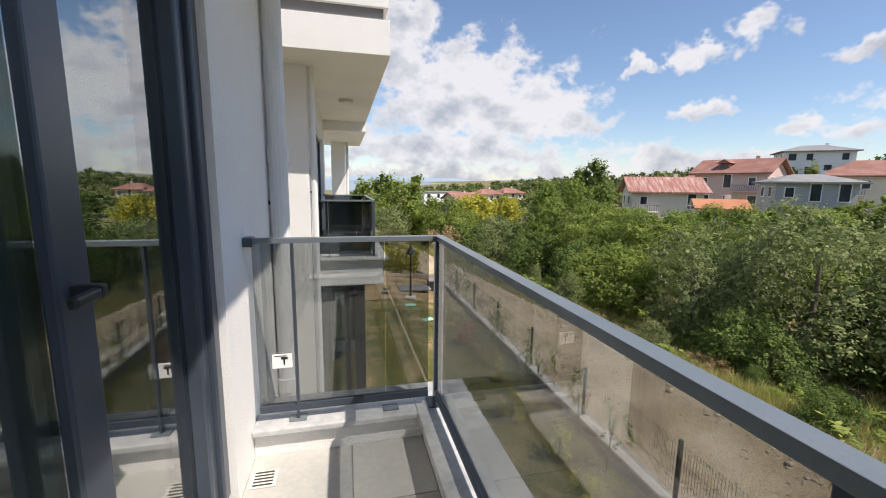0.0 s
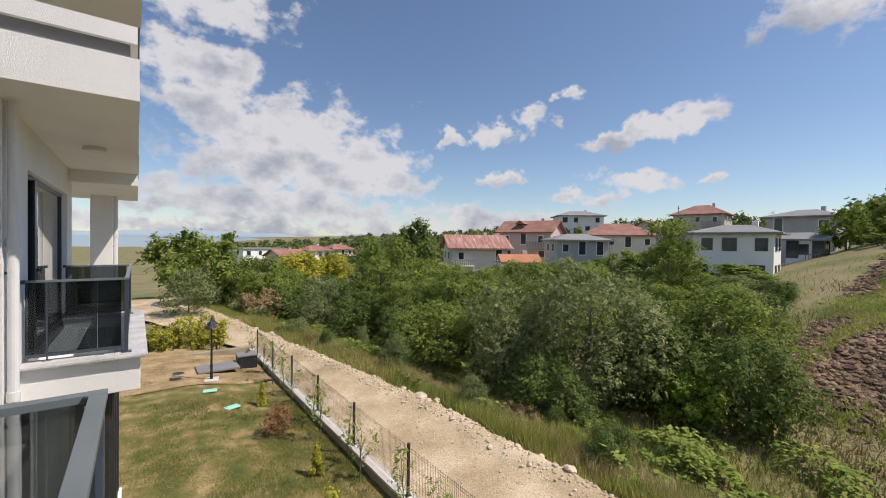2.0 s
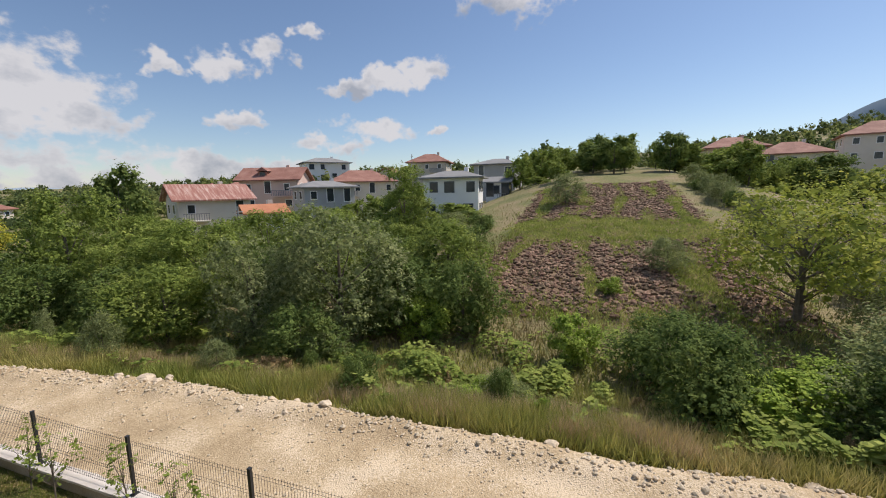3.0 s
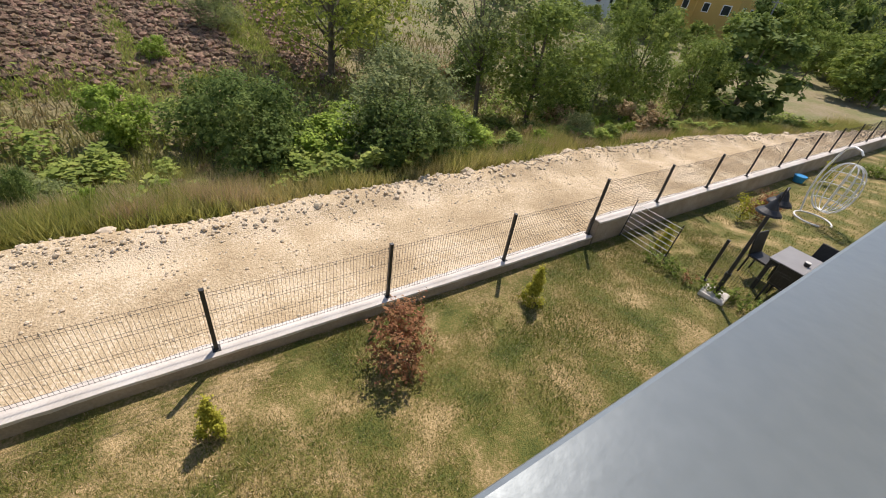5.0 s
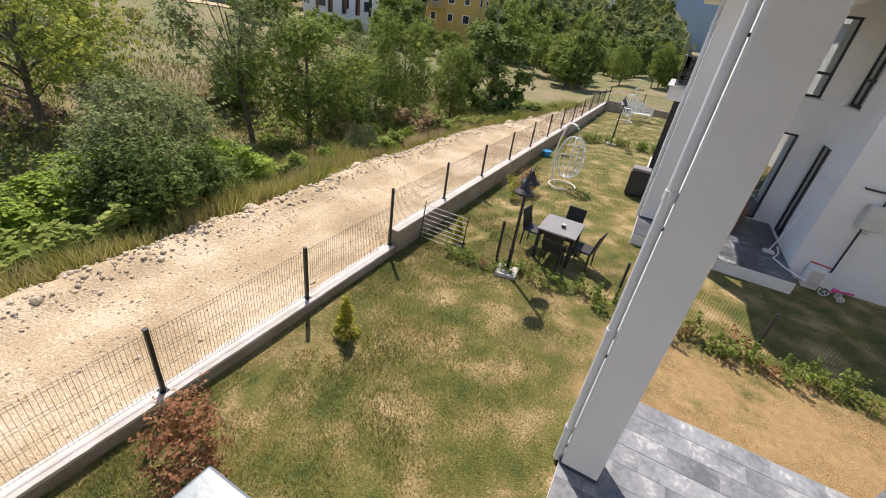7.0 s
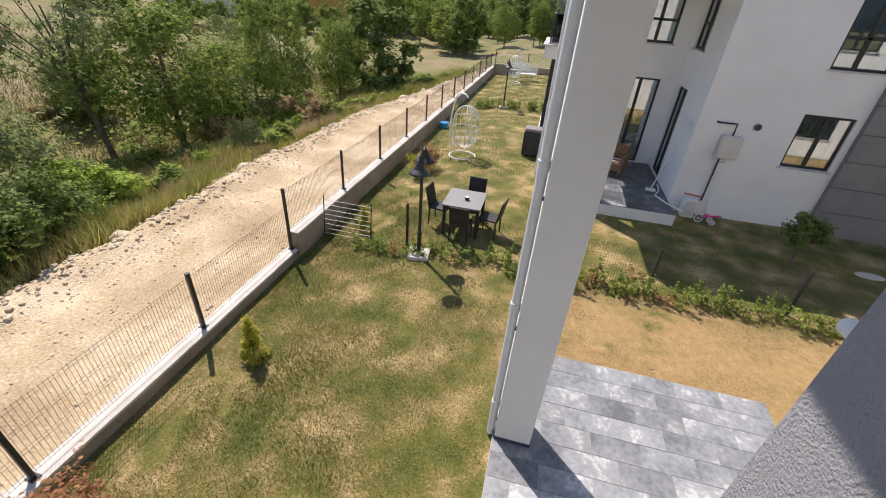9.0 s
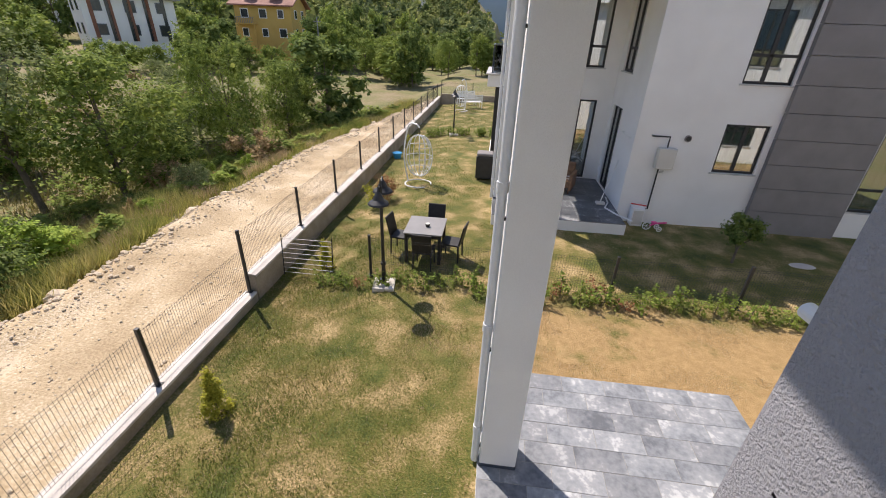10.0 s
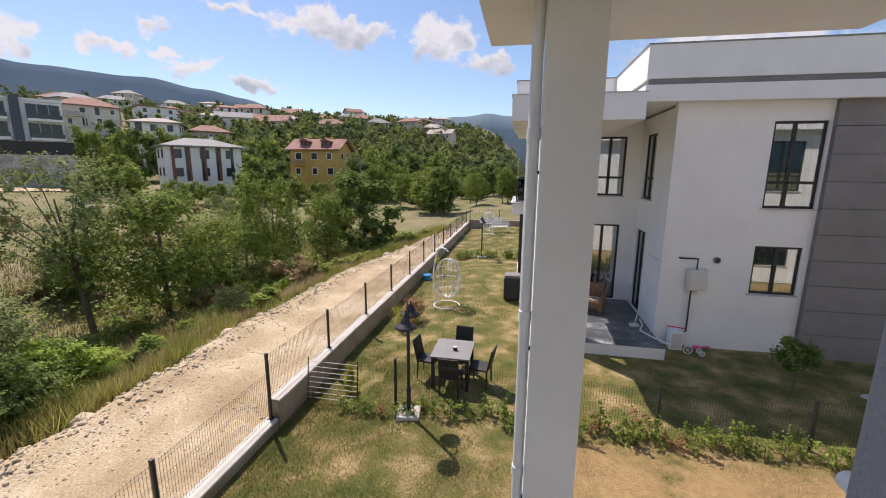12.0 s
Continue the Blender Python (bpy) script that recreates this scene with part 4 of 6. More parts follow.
wood = "trees beyond the road"
proto("willow", "tree", "broad olive-green willow with drooping foliage", "tree", 6.2, 5.6, 22000, .10, "olive", 44, .2, .14, 1, droop=.5, group=wood)
proto("bush_o", "bush", "dense olive-green wild bush", "bush", 4.6, 4.4, 16000, .092, "olive", 34, .1, .07, 2, group=wood)
proto("tree_g", "tree", "leafy green tree at the valley's edge", "tree", 6.0, 4.6, 16000, .11, "green", 36, .9, .11, 3, group=wood)
proto("tall_g", "tree", "slender tall green tree", "tree", 7.2, 3.3, 13000, .105, "green", 32, .9, .10, 4, group=wood)
proto("dark_b", "bush", "dark green thicket bush", "bush", 3.2, 3.6, 14000, .10, "dark", 30, .05, .06, 5, group=wood)
proto("bright_b", "bush", "bright green creeper-covered bush", "bush", 2.2, 2.2, 8000, .09, "bright", 20, .05, .04, 6, group=wood)
proto("walnut", "tree", "open-crowned walnut tree with yellowing leaves", "tree", 6.6, 7.6, 13000, .12, "walnut", 46, 1.3, .17, 7, group=wood, limbs=16)
proto("slim", "tree", "thin leaning tree with sparse grey-green leaves", "tree", 7.2, 4.6, 6500, .11, "olive", 22, 2.6, .12, 8, lean=.16, group=wood, limbs=12)
proto("yellow", "tree", "yellow-green tree on open ground", "tree", 5.6, 6.4, 5000, .26, "yellow", 28, .7, .13, 9, group=wood)
proto("far_g", "tree", "distant round green tree", "tree", 7.0, 6.6, 3600, .34, "green", 26, .5, .16, 10, group=wood)
proto("far_d", "tree", "distant dark green tree", "tree", 8.0, 5.4, 3600, .34, "dark", 26, .5, .16, 11, group=wood)
proto("brown_b", "bush", "dry brown bush beyond the road", "bush", 2.0, 2.4, 3500, .12, "brown", 10, .05, .04, 12, group=wood)


def put(key, x, y, sc=1.0, sz=None, dz=0.0, seed=[0], yaw=None):
    seed[0] += 1
    r = random.Random(seed[0])
    m = pose(x, y, ground_z(x, y) + dz, 0, 0, (0 if key == "slim" else r.uniform(0, 360)) if yaw is None else yaw) @ Matrix.Diagonal((sc, sc, (sz or sc) * .9, 1))
    ob = copy_thing(P_[key], m)
    ob.matrix_basis = m
    return ob


for k, x, y, s, sz in (
        ("willow", 14.6, 9.6, 1.0, 1.02), ("willow", 13.0, 12.6, .72, .84), ("tall_g", 27.5, 12.6, 1.15, 1.12), ("tree_g", 14.8, 27, 1.1, 1.22), ("bright_b", 16, 6.6, .9, 1.0),
        ("tree_g", 20, 6.8, .9, .84), ("bright_b", 15.2, .6, .75, .85), ("dark_b", 14.4, -2.3, .8, .8), ("dark_b", 11.9, -2.5, .82, .92),
        ("walnut", 20.6, -7.9, 1.05, 1.0), ("bush_o", 12.3, -7.4, 1.0, .82), ("bright_b", 11.2, -8.6, 1.0, .8), ("slim", 15.6, -13.1, 1.0, 1.02), ("tree_g", 14, -14.8, 1.15, .98),
        ("brown_b", 12.2, -15.4, .8, .8), ("tree_g", 13.2, -21, .85, 1.06), ("far_d", 11.3, -29, .95, .8), ("tree_g", 12.2, -25, .7, .85),
        ("dark_b", 10.4, -6.4, .8, .7), ("bright_b", 12.2, -4.9, 1.3, .75), ("bright_b", 13.6, -6.2, 1.2, .7),
        ("tree_g", 11.8, 15.8, .8, .68), ("dark_b", 16.6, 8.0, 1.2, 1.2), ("dark_b", 17.2, 5.2, .9, 1.1), ("tree_g", 18.2, 12.2, 1.0, 1.0), ("dark_b", 11.8, 9.4, .75, .8),
        ("tree_g", 15.6, 17.6, .95, .92), ("tree_g", 15.8, 21.4, .9, .78), ("dark_b", 12.8, 19.8, 1.0, 1.0), ("dark_b", 12.0, 24.2, 1.0, 1.05), ("dark_b", 17.6, 15.0, 1.2, 1.3),
        ("tree_g", 20.8, 18.8, .95, .95), ("tall_g", 21.8, 10.4, .8, .62), ("dark_b", 19.4, 8.6, 1.2, 1.25), ("dark_b", 22.4, 15.4, 1.2, 1.2), ("tree_g", 24.4, 36, .9, .9),
        ("bush_o", 11.2, 28.6, .9, .9), ("dark_b", 10.0, 32.4, 1.1, 1.0), ("tree_g", 8.4, 36.6, 1.0, .95), ("dark_b", 13, 33.4, 1.2, 1.2), ("bush_o", 17.6, 32, 1.1, 1.1),
        ("yellow", 19.7, 61, 1.3, 1.05), ("yellow", 27, 66.5, .9, .95), ("far_g", 5.6, 38.5, .75, .95), ("far_g", 4.0, 46, .9, 1.0), ("brown_b", 7.6, 31.8, 1.3, 1.3), ("bush_o", 3.4, 33.5, .8, .8),
        ("brown_b", 10.6, -18.4, .9, .8), ("dark_b", 15.4, -18.5, .9, .9), ("bush_o", 16.8, -23.4, 1.0, 1.0), ("bush_o", 19.5, -10.5, .6, .5), ("dark_b", 20, -16, .9, .9),
        ("bush_o", 26, -4.0, .55, .5), ("bush_o", 45, 2.4, .9, .8), ("dark_b", 30, 8.6, .9, .7), ("bush_o", 33, 11, .7, .45), ("bush_o", 40, 13, .7, .4), ("dark_b", 37, 9.3, .8, .5),
        ("far_d", 34.6, 53.4, 1.0, 1.42), ("far_d", 36.2, 54.6, .8, 1.2), ("far_g", 44, 78, 1.1, .6), ("far_g", 30, 74, 1.2, .6), ("far_d", 40, 80, 1.1, .6), ("far_g", 26, 70, 1.0, .62), ("far_g", 55, 66, 1.0, .7), ("bright_b", 22.5, -1.0, .5, .5)):
    put(k, x, y, s, sz)

for x, y, s, sz in ((15.2, 20.2, .8, .66), (17.8, 24.4, .9, .72), (13.6, 22.4, .7, .6), (21.6, 27.6, .9, .72), (25.8, 25.2, 1.0, .7), (16.8, 29.8, .8, .72), (12.0, 17.8, .6, .5), (19.2, 33.8, .9, .7), (24, 36, 1.0, .7), (30, 31, .9, .62), (13.2, 14.8, .6, .5)):
    put("tall_g", x, y, s, sz)
for x, y in ((8.6, 34.5), (10.8, 38.5), (6.6, 40.5), (9.2, 44), (12.4, 42)):
    put("tree_g", x, y, .8, .7)
rnd_ = random.Random(21)
# thicket across the shallow valley and behind it
for i in range(74):
    x, y = rnd_.uniform(15, 48), rnd_.uniform(13, 62)
    if x < 20 and y < 22 or abs(x - 48) < 9 and abs(y - 52) < 7:
        continue
    put(rnd_.choice(("tree_g", "dark_b", "bush_o", "dark_b", "tree_g", "far_d", "far_g")), x, y, rnd_.uniform(.65, .95), rnd_.uniform(.8, 1.1) * max(.22, .60 - .0064 * math.hypot(x, y)))
# south end of the valley
for i in range(46):
    x, y = rnd_.uniform(1, 30), rnd_.uniform(-84, -40)
    if x < 16 and y > -54 or (22 < x and -62 < y) or (math.degrees(math.atan2(x, -y)) > 20 and math.hypot(x, y) < 82):
        continue
    put(rnd_.choice(("far_g", "tall_g", "far_d", "tree_g", "far_g")), x, y, rnd_.uniform(.7, 1.05), rnd_.uniform(.65, 1.0))
for i in range(18):
    x, y = rnd_.uniform(19, 40), rnd_.uniform(-46, -14)
    put(rnd_.choice(("dark_b", "brown_b", "bush_o", "brown_b")), x, y, rnd_.uniform(.4, .75), rnd_.uniform(.35, .6))
# ridge above the field, and the hedge on its far side
for i in range(30):
    a, r = radians(rnd_.uniform(80, 114)), rnd_.uniform(66, 84)
    put(rnd_.choice(("far_g", "far_d", "far_g", "tree_g")), r * math.sin(a), r * math.cos(a), rnd_.uniform(.7, 1.05), rnd_.uniform(.6, .95))
for i in range(16):
    put(rnd_.choice(("dark_b", "bush_o")), 24 + i * 2.2, -11.2 - rnd_.uniform(0, 1.2), rnd_.uniform(.4, .65), rnd_.uniform(.35, .6))
# around the slope houses
for i in range(60):
    a, r = radians(rnd_.uniform(84, 150)), rnd_.uniform(66, 120)
    if radians(116) < a < radians(129) and r < 106 or radians(133) < a < radians(146) and r < 92:
        continue
    put(rnd_.choice(("far_g", "far_d", "far_g")), r * math.sin(a), r * math.cos(a), rnd_.uniform(.7, 1.1), rnd_.uniform(.6, .95))
for i in range(34):
    a, r = radians(rnd_.uniform(26, 82)), rnd_.uniform(92, 150)
    put(rnd_.choice(("far_g", "far_d", "far_g")), r * math.sin(a), r * math.cos(a), rnd_.uniform(.7, 1.1), rnd_.uniform(.5, .8) * (.55 if a < radians(40) else 1))
# scattered clumps on the verge
for i in range(72):
    y = rnd_.uniform(-20, 30)
    put(rnd_.choice(("brown_b", "bright_b", "bush_o", "brown_b", "dark_b")), road_edge(y) + rnd_.uniform(1.2, 3.8), y, rnd_.uniform(.16, .36), rnd_.uniform(.2, .42))
# crowns standing before the houses: azimuth, distance, elevation of the top
for az_, r_, top in ((36, 60, -2.6), (38, 58, -3.2), (41, 55, -3.6), (44, 56, -3.4), (46.5, 52, -4.0), (49, 60, -2.6), (51.5, 56, -2.4), (54, 55, -1.9), (56.5, 60, -1.8), (59, 66, -1.2), (62, 62, -.6), (64.5, 56, .2), (66.5, 52, -1.4),
                     (69, 46, -3.0), (71.5, 44, -3.2), (74, 45, -2.8), (76.5, 48, -2.4), (79, 56, -1.6), (81, 60, -.6), (83.5, 66, 1.6), (86, 64, 3.2),
                     (129.5, 66, -.4), (132, 66, .2), (136.5, 60, -1.6), (135.8, 100, 4.0), (133.8, 98, 3.9), (138, 100, 3.6), (138.5, 64, -1.8), (141, 62, -2.0), (144.6, 66, -.4), (145.5, 70, 1.4), (147.5, 68, .6), (150, 66, -1.6), (152.5, 70, -1.8), (156.5, 66, -.4), (157.5, 72, 1.2), (160, 76, 2.0),
                     (146.5, 98, 3.6), (144, 104, 3.4), (132, 104, 3.6), (129.5, 98, 3.8), (159.5, 96, 2.6), (162, 90, 2.8), (165, 98, 2.2), (168, 104, 2.0), (137, 106, 3.4), (141, 110, 3.6)):
    x, y = r_ * math.sin(radians(az_)), r_ * math.cos(radians(az_))
    hh = 4.7 + r_ * math.tan(radians(top)) - ground_z(x, y)
    if hh > 1.0:
        k_ = rnd_.choice(("far_g", "far_d", "far_g"))
        sz_ = hh / (8.0 if k_ == "far_d" else 7.0) / .9
        put(k_, x, y, max(.5, min(1.0, sz_ * 1.15)), sz_)
for ob in P_.values():
    for o in (*ob.children_recursive, ob):
        bpy.data.objects.remove(o)


def far_woods(name, material, n, seed, tall):
    rnd = random.Random(seed)
    v, f = [], []
    for i in range(n):
        az = rnd.choice((rnd.uniform(96, 178), rnd.uniform(5, 96), rnd.uniform(138, 178)))
        r = (rnd.uniform(125, 420) if az < 138 else rnd.uniform(92, 330)) if az > 96 else rnd.uniform(110, 420)
        x, y = r * math.sin(radians(az)), r * math.cos(radians(az))
        z, h, w = ground_z(x, y), rnd.uniform(3.5, 8) * tall * (.45 + .55 * step(34, 50, az)), rnd.uniform(4, 8)
        vv, ff, _ = crown_arrays(rnd, 132, h, w, .1, 9, .95, inner=3)
        o = len(v)
        v += [(p[0] + x, p[1] + y, p[2] + z) for p in vv]
        f += [[o + q for q in face] for face in ff]
    raw(name, v, f, material, label="distant woodland covering the slopes", category="woods", kind="stuff")


far_woods("woods", LEAF["far_green"], 1150, 31, 1.0)
far_woods("woods", LEAF["far_dark"], 850, 32, 1.12)


def blades(name, n, place, hgt, wid, material, label, seed, category="grass", lean=.35):
    rnd = random.Random(seed)
    v, f = [], []
    while len(f) < n:
        p = place(rnd)
        if p is None:
            continue
        x, y, z, k = p
        h, w, a = hgt * k * rnd.uniform(.55, 1.25), wid * rnd.uniform(.7, 1.4), rnd.uniform(0, 6.283)
        dx, dy = math.cos(a), math.sin(a)
        lx, ly = rnd.gauss(0, lean) * h, rnd.gauss(0, lean) * h
        o = len(v)
        v += [(x - dx * w / 2, y - dy * w / 2, z - .01), (x + dx * w / 2, y + dy * w / 2, z - .01), (x + lx, y + ly, z + h)]
        f.append((o, o + 1, o + 2))
    return raw(name, v, f, material, label=label, category=category, kind="stuff")


def on_lawn(rnd):
    x, y = 4.62 - abs(rnd.gauss(0, 3.0)), rnd.uniform(-12, 15)
    if x < -7 or (x < .15 and (-6.4 < y < 2.4 or y > 5.9)):
        return None
    d = noise.noise((x * .55, y * .55, 9)) + .6 * noise.noise((x * 1.9, y * 1.9, 3))
    if d < -.3 and rnd.random() < .85:
        return None
    if x < .8 and y > -8.6 and rnd.random() < .35 + .5 * step(.7, -.6, x + .8 * d):
        return None
    return x, y, lawn_z(x, y), 1.0 + .5 * d


blades("lawn_grass", 230000, on_lawn, .042, .008, M["grass"], "short mown patchy lawn grass", 41, lean=.6)
blades("dry_lawn_grass", 44000, on_lawn, .034, .009, M["dry"], "sun-dried straw blades scattered through the lawn", 47, lean=.8)


def on_worn(rnd):
    x, y = rnd.uniform(-8.5, 1.4), rnd.uniform(-8.7, -6.3)
    d = noise.noise((x * .9, y * .9, 15)) + .6 * noise.noise((x * 2.6, y * 2.6, 4))
    return (x, y, lawn_z(x, y), .8 + .4 * d) if d > -.1 else None


blades("worn_grass", 26000, on_worn, .03, .009, M["dry"], "thin straw-dry grass on the trodden earth", 49, lean=.9)


def on_far_lawn(rnd):
    x, y = rnd.uniform(0, 4.6), rnd.uniform(-35, -12)
    return (x, y, lawn_z(x, y), 1.0) if noise.noise((x * .55, y * .55, 9)) > -.25 else None


blades("lawn_grass", 18000, on_far_lawn, .05, .018, M["grass"], "short mown lawn grass in the further gardens", 42, lean=.6)


def on_verge(rnd):
    y = rnd.uniform(-36, 40)
    x = road_edge(y) + .15 + abs(rnd.gauss(0, 2.6))
    d = noise.noise((x * .5, y * .5, 19))
    if d < -.2 and rnd.random() < .7:
        return None
    return x, y, ground_z(x, y), .7 + .9 * max(0, d + .2)


blades("weeds", 150000, on_verge, .50, .024, M["weed"], "tall wild weeds and grass on the verge", 43, "weeds")


def on_dry(rnd):
    y = rnd.choice((rnd.gauss(2.0, 1.6), rnd.gauss(18.0, 3.2), rnd.gauss(18.0, 3.2), rnd.gauss(18.0, 3.2), rnd.uniform(-22, -9), rnd.gauss(1, 2.5), rnd.uniform(-8, 30)))
    x = road_edge(y) + (.5 + abs(rnd.gauss(0, .8)) if y < 9 else 1.0 + abs(rnd.gauss(0, 1.2)))
    if noise.noise((x * .9, y * .9, 33)) < .05:
        return None
    return x, y, ground_z(x, y), 1.0


blades("dry_grass", 36000, on_dry, .46, .016, M["dry"], "dry straw-coloured grass beside the road", 44, "dry grass")


def on_brown(rnd):
    y = rnd.gauss(22, 3.4)
    x = road_edge(y) + .9 + rnd.random() * 3.2
    return (x, y, ground_z(x, y), .8 + .5 * noise.noise((x, y, 3))) if noise.noise((x * .5, y * .5, 41)) > -.25 else None


blades("dead_weeds", 26000, on_brown, .5, .022, M["deadweed"], "dead brown weeds beside the road", 48, "weeds")


def on_slope(rnd):
    x, y = 12 + abs(rnd.gauss(0, 14)), rnd.uniform(-40, 14)
    d = noise.noise((x * .22, y * .22, 29))
    if d < -.05 and rnd.random() < .7:
        return None
    return x, y, ground_z(x, y), .6 + .8 * max(0, d)


blades("slope_grass", 42000, on_slope, .4, .05, M["slope"], "rough grass over the hillside", 45, "grass")


def undergrowth():
    rnd = random.Random(51)
    v, f = [], []
    while len(f) < 78000:
        y = rnd.uniform(-34, 38)
        x = road_edge(y) + .9 + abs(rnd.gauss(0, 3.6))
        d = noise.noise((x * .45, y * .45, 77)) + .5 * noise.noise((x * 1.5, y * 1.5, 7))
        if d < .0 or (y > -3 and x < road_edge(y) + 2.2 and rnd.random() < .75):
            continue
        z = ground_z(x, y) + rnd.random() ** .6 * min(1.0, .25 + 1.1 * d)
        s, a, tl = rnd.uniform(.05, .13), rnd.uniform(0, 6.283), rnd.uniform(-.6, .6)
        u = Vector((math.cos(a), math.sin(a), tl * .6)) * s
        q = Vector((-math.sin(a), math.cos(a), rnd.uniform(-.5, .5))) * s * .6
        c, o = Vector((x, y, z)), len(v)
        v += [tuple(c - u), tuple(c + q), tuple(c + u), tuple(c - q)]
        f.append((o, o + 1, o + 2, o + 3))
    raw("undergrowth", v, f, LEAF["green"], label="low leafy undergrowth and creepers past the road", category="undergrowth", kind="stuff")


undergrowth()

# ---- ploughed field ----


def field_z(x, y):
    edge = min(step(18.2, 21, x), step(60, 56, x), step(-9.6, -7.6, y), step(7.4, 4.8, y))
    return ground_z(x, y) - .18 + .30 * edge + .10 * noise.noise((x * 1.1, y * 1.1, 3)) + .07 * abs(noise.noise((x * 3.5, y * 3.5, 5)))


def weedy(x, y):
    """How far the weeds have taken over: a band across the slope and ragged rows running up it."""
    band = math.exp(-((x - 35 - 1.5 * noise.noise((y * .3, 0, 4))) / 3.6) ** 4) + .8 * math.exp(-((x - 19) / 2.2) ** 2)
    rows = max(0, noise.noise((x * .10, y * .75, 13)) + .45 * noise.noise((x * .5, y * 1.3, 2)) + .02) * 2.4
    return min(1, band * .95 + rows)


def field():
    v, f = [], []
    nx, ny = 130, 60
    for i in range(nx + 1):
        x = 18.2 + 42 * i / nx
        lo, hi = -8.5 - 2.0 * (i / nx), 6.2 + 2.0 * (i / nx)
        lo += .8 * noise.noise((x * .4, 0, 1)); hi += .8 * noise.noise((x * .4, 5, 1))
        for j in range(ny + 1):
            y = lo + (hi - lo) * j / ny
            v.append((x, y, field_z(x, y)))
    f = [(i * (ny + 1) + j, (i + 1) * (ny + 1) + j, (i + 1) * (ny + 1) + j + 1, i * (ny + 1) + j + 1) for i in range(nx) for j in range(ny)]
    raw("ploughed_field", v, f, M["field"], label="dark reddish ploughed field on the slope", category="field", kind="structure")
    rnd = random.Random(61)
    bm = B()
    bmesh.ops.create_icosphere(bm, subdivisions=1, radius=1)
    base = ([tuple(w.co * (1 + .5 * noise.noise(w.co * 1.3))) for w in bm.verts], [[w.index for w in q.verts] for q in bm.faces])
    bm.free()
    v, f = [], []
    for k in range(15000):
        x = 18.5 + 40 * rnd.random() ** 1.25
        y = rnd.uniform(-9.2, 6.6)
        if weedy(x, y) > .35 + .5 * rnd.random():
            continue
        r = rnd.uniform(.05, .19)
        o, a = len(v), rnd.uniform(0, 6.28)
        z = field_z(x, y)
        v += [(x + r * (math.cos(a) * p[0] - math.sin(a) * p[1]), y + r * (math.sin(a) * p[0] + math.cos(a) * p[1]), z + r * p[2] * .9) for p in base[0]]
        f += [[o + i for i in q] for q in base[1]]
    raw("soil_clods", v, f, M["clod"], label="turned clods of dark soil in the field", category="soil", kind="stuff")


field()


def on_field(rnd):
    x, y = 18.5 + 41 * rnd.random() ** 1.2, rnd.uniform(-9.4, 7.2)
    if weedy(x, y) < .08 + .75 * rnd.random() ** 1.3:
        return None
    return x, y, field_z(x, y), .7


blades("field_weeds", 66000, on_field, .27, .05, M["fieldweed"], "green weeds growing through the ploughed field", 46, "weeds", lean=.6)

# ---- distance ----


def mountains():
    v, f = [], []
    n = 240
    for i in range(n + 1):
        az = -40 + 260 * i / n
        e = 1.0 + .5 * noise.noise((az * .08, 0, 0)) + 9.0 * step(100, 124, az) * step(152, 132, az) + 5.4 * step(132, 150, az) + 1.0 * math.exp(-((az - 174) / 8) ** 2) + .35 * noise.noise((az * .3, 2, 0))
        r = 2300
        x, y = r * math.sin(radians(az)), r * math.cos(radians(az))
        z = 4.7 + r * math.tan(radians(e))
        v += [(x, y, -60), (x * .97, y * .97, 4.7 + (z - 4.7) * .5 - 12), (x * 1.05, y * 1.05, z)]
    f = []
    for i in range(n):
        for k in range(2):
            a = i * 3 + k
            f.append((a, a + 3, a + 4, a + 1))
    ob = raw("mountain_backdrop", v, f, M["mountain"], label="mountains on the horizon, blue haze painted into their colour", category="mountains", kind="structure")
    ob.data.shade_smooth()


mountains()


def valley_haze():
    """Low hills beyond the valley to the north, with the blue haze painted into their colour."""
    v = []
    n = 90
    for i in range(n + 1):
        az = -40 + 125 * i / n
        r = 640
        x, y = r * math.sin(radians(az)), r * math.cos(radians(az))
        e = .25 + .45 * noise.noise((az * .11, 6, 0)) + .2 * noise.noise((az * .5, 9, 0)) - .5 * step(50, 80, az)
        v += [(x, y, -40), (x * 1.04, y * 1.04, 4.7 + r * 1.04 * math.tan(radians(e)))]
    raw("valley_backdrop", v, [(2 * i, 2 * i + 2, 2 * i + 3, 2 * i + 1) for i in range(n)], M["mountain"], label="low hills beyond the valley, blue haze painted into their colour", category="hills", kind="structure")


valley_haze()


def far_window(t, M_frame, lo, hi, axis, sg):
    """A framed pane lying on one face of a far house; axis is the face's normal."""
    win = thing("window")
    win.parent = t

    def slab(nm, grow, d0, d1, m):
        bm = B()
        a = [lo[0] - grow, hi[0] + grow, lo[1] - grow, hi[1] + grow]
        if axis == "y":
            box(bm, (a[0], lo[2] + d0 * sg, a[2]), (a[1], lo[2] + d1 * sg, a[3]))
        else:
            box(bm, (lo[2] + d0 * sg, a[0], a[2]), (lo[2] + d1 * sg, a[1], a[3]))
        part(nm, bm, m, win)
    slab("frame", .12, -.02, .07, M_frame)
    slab("pane", 0, .06, .085, M["darkglass"])


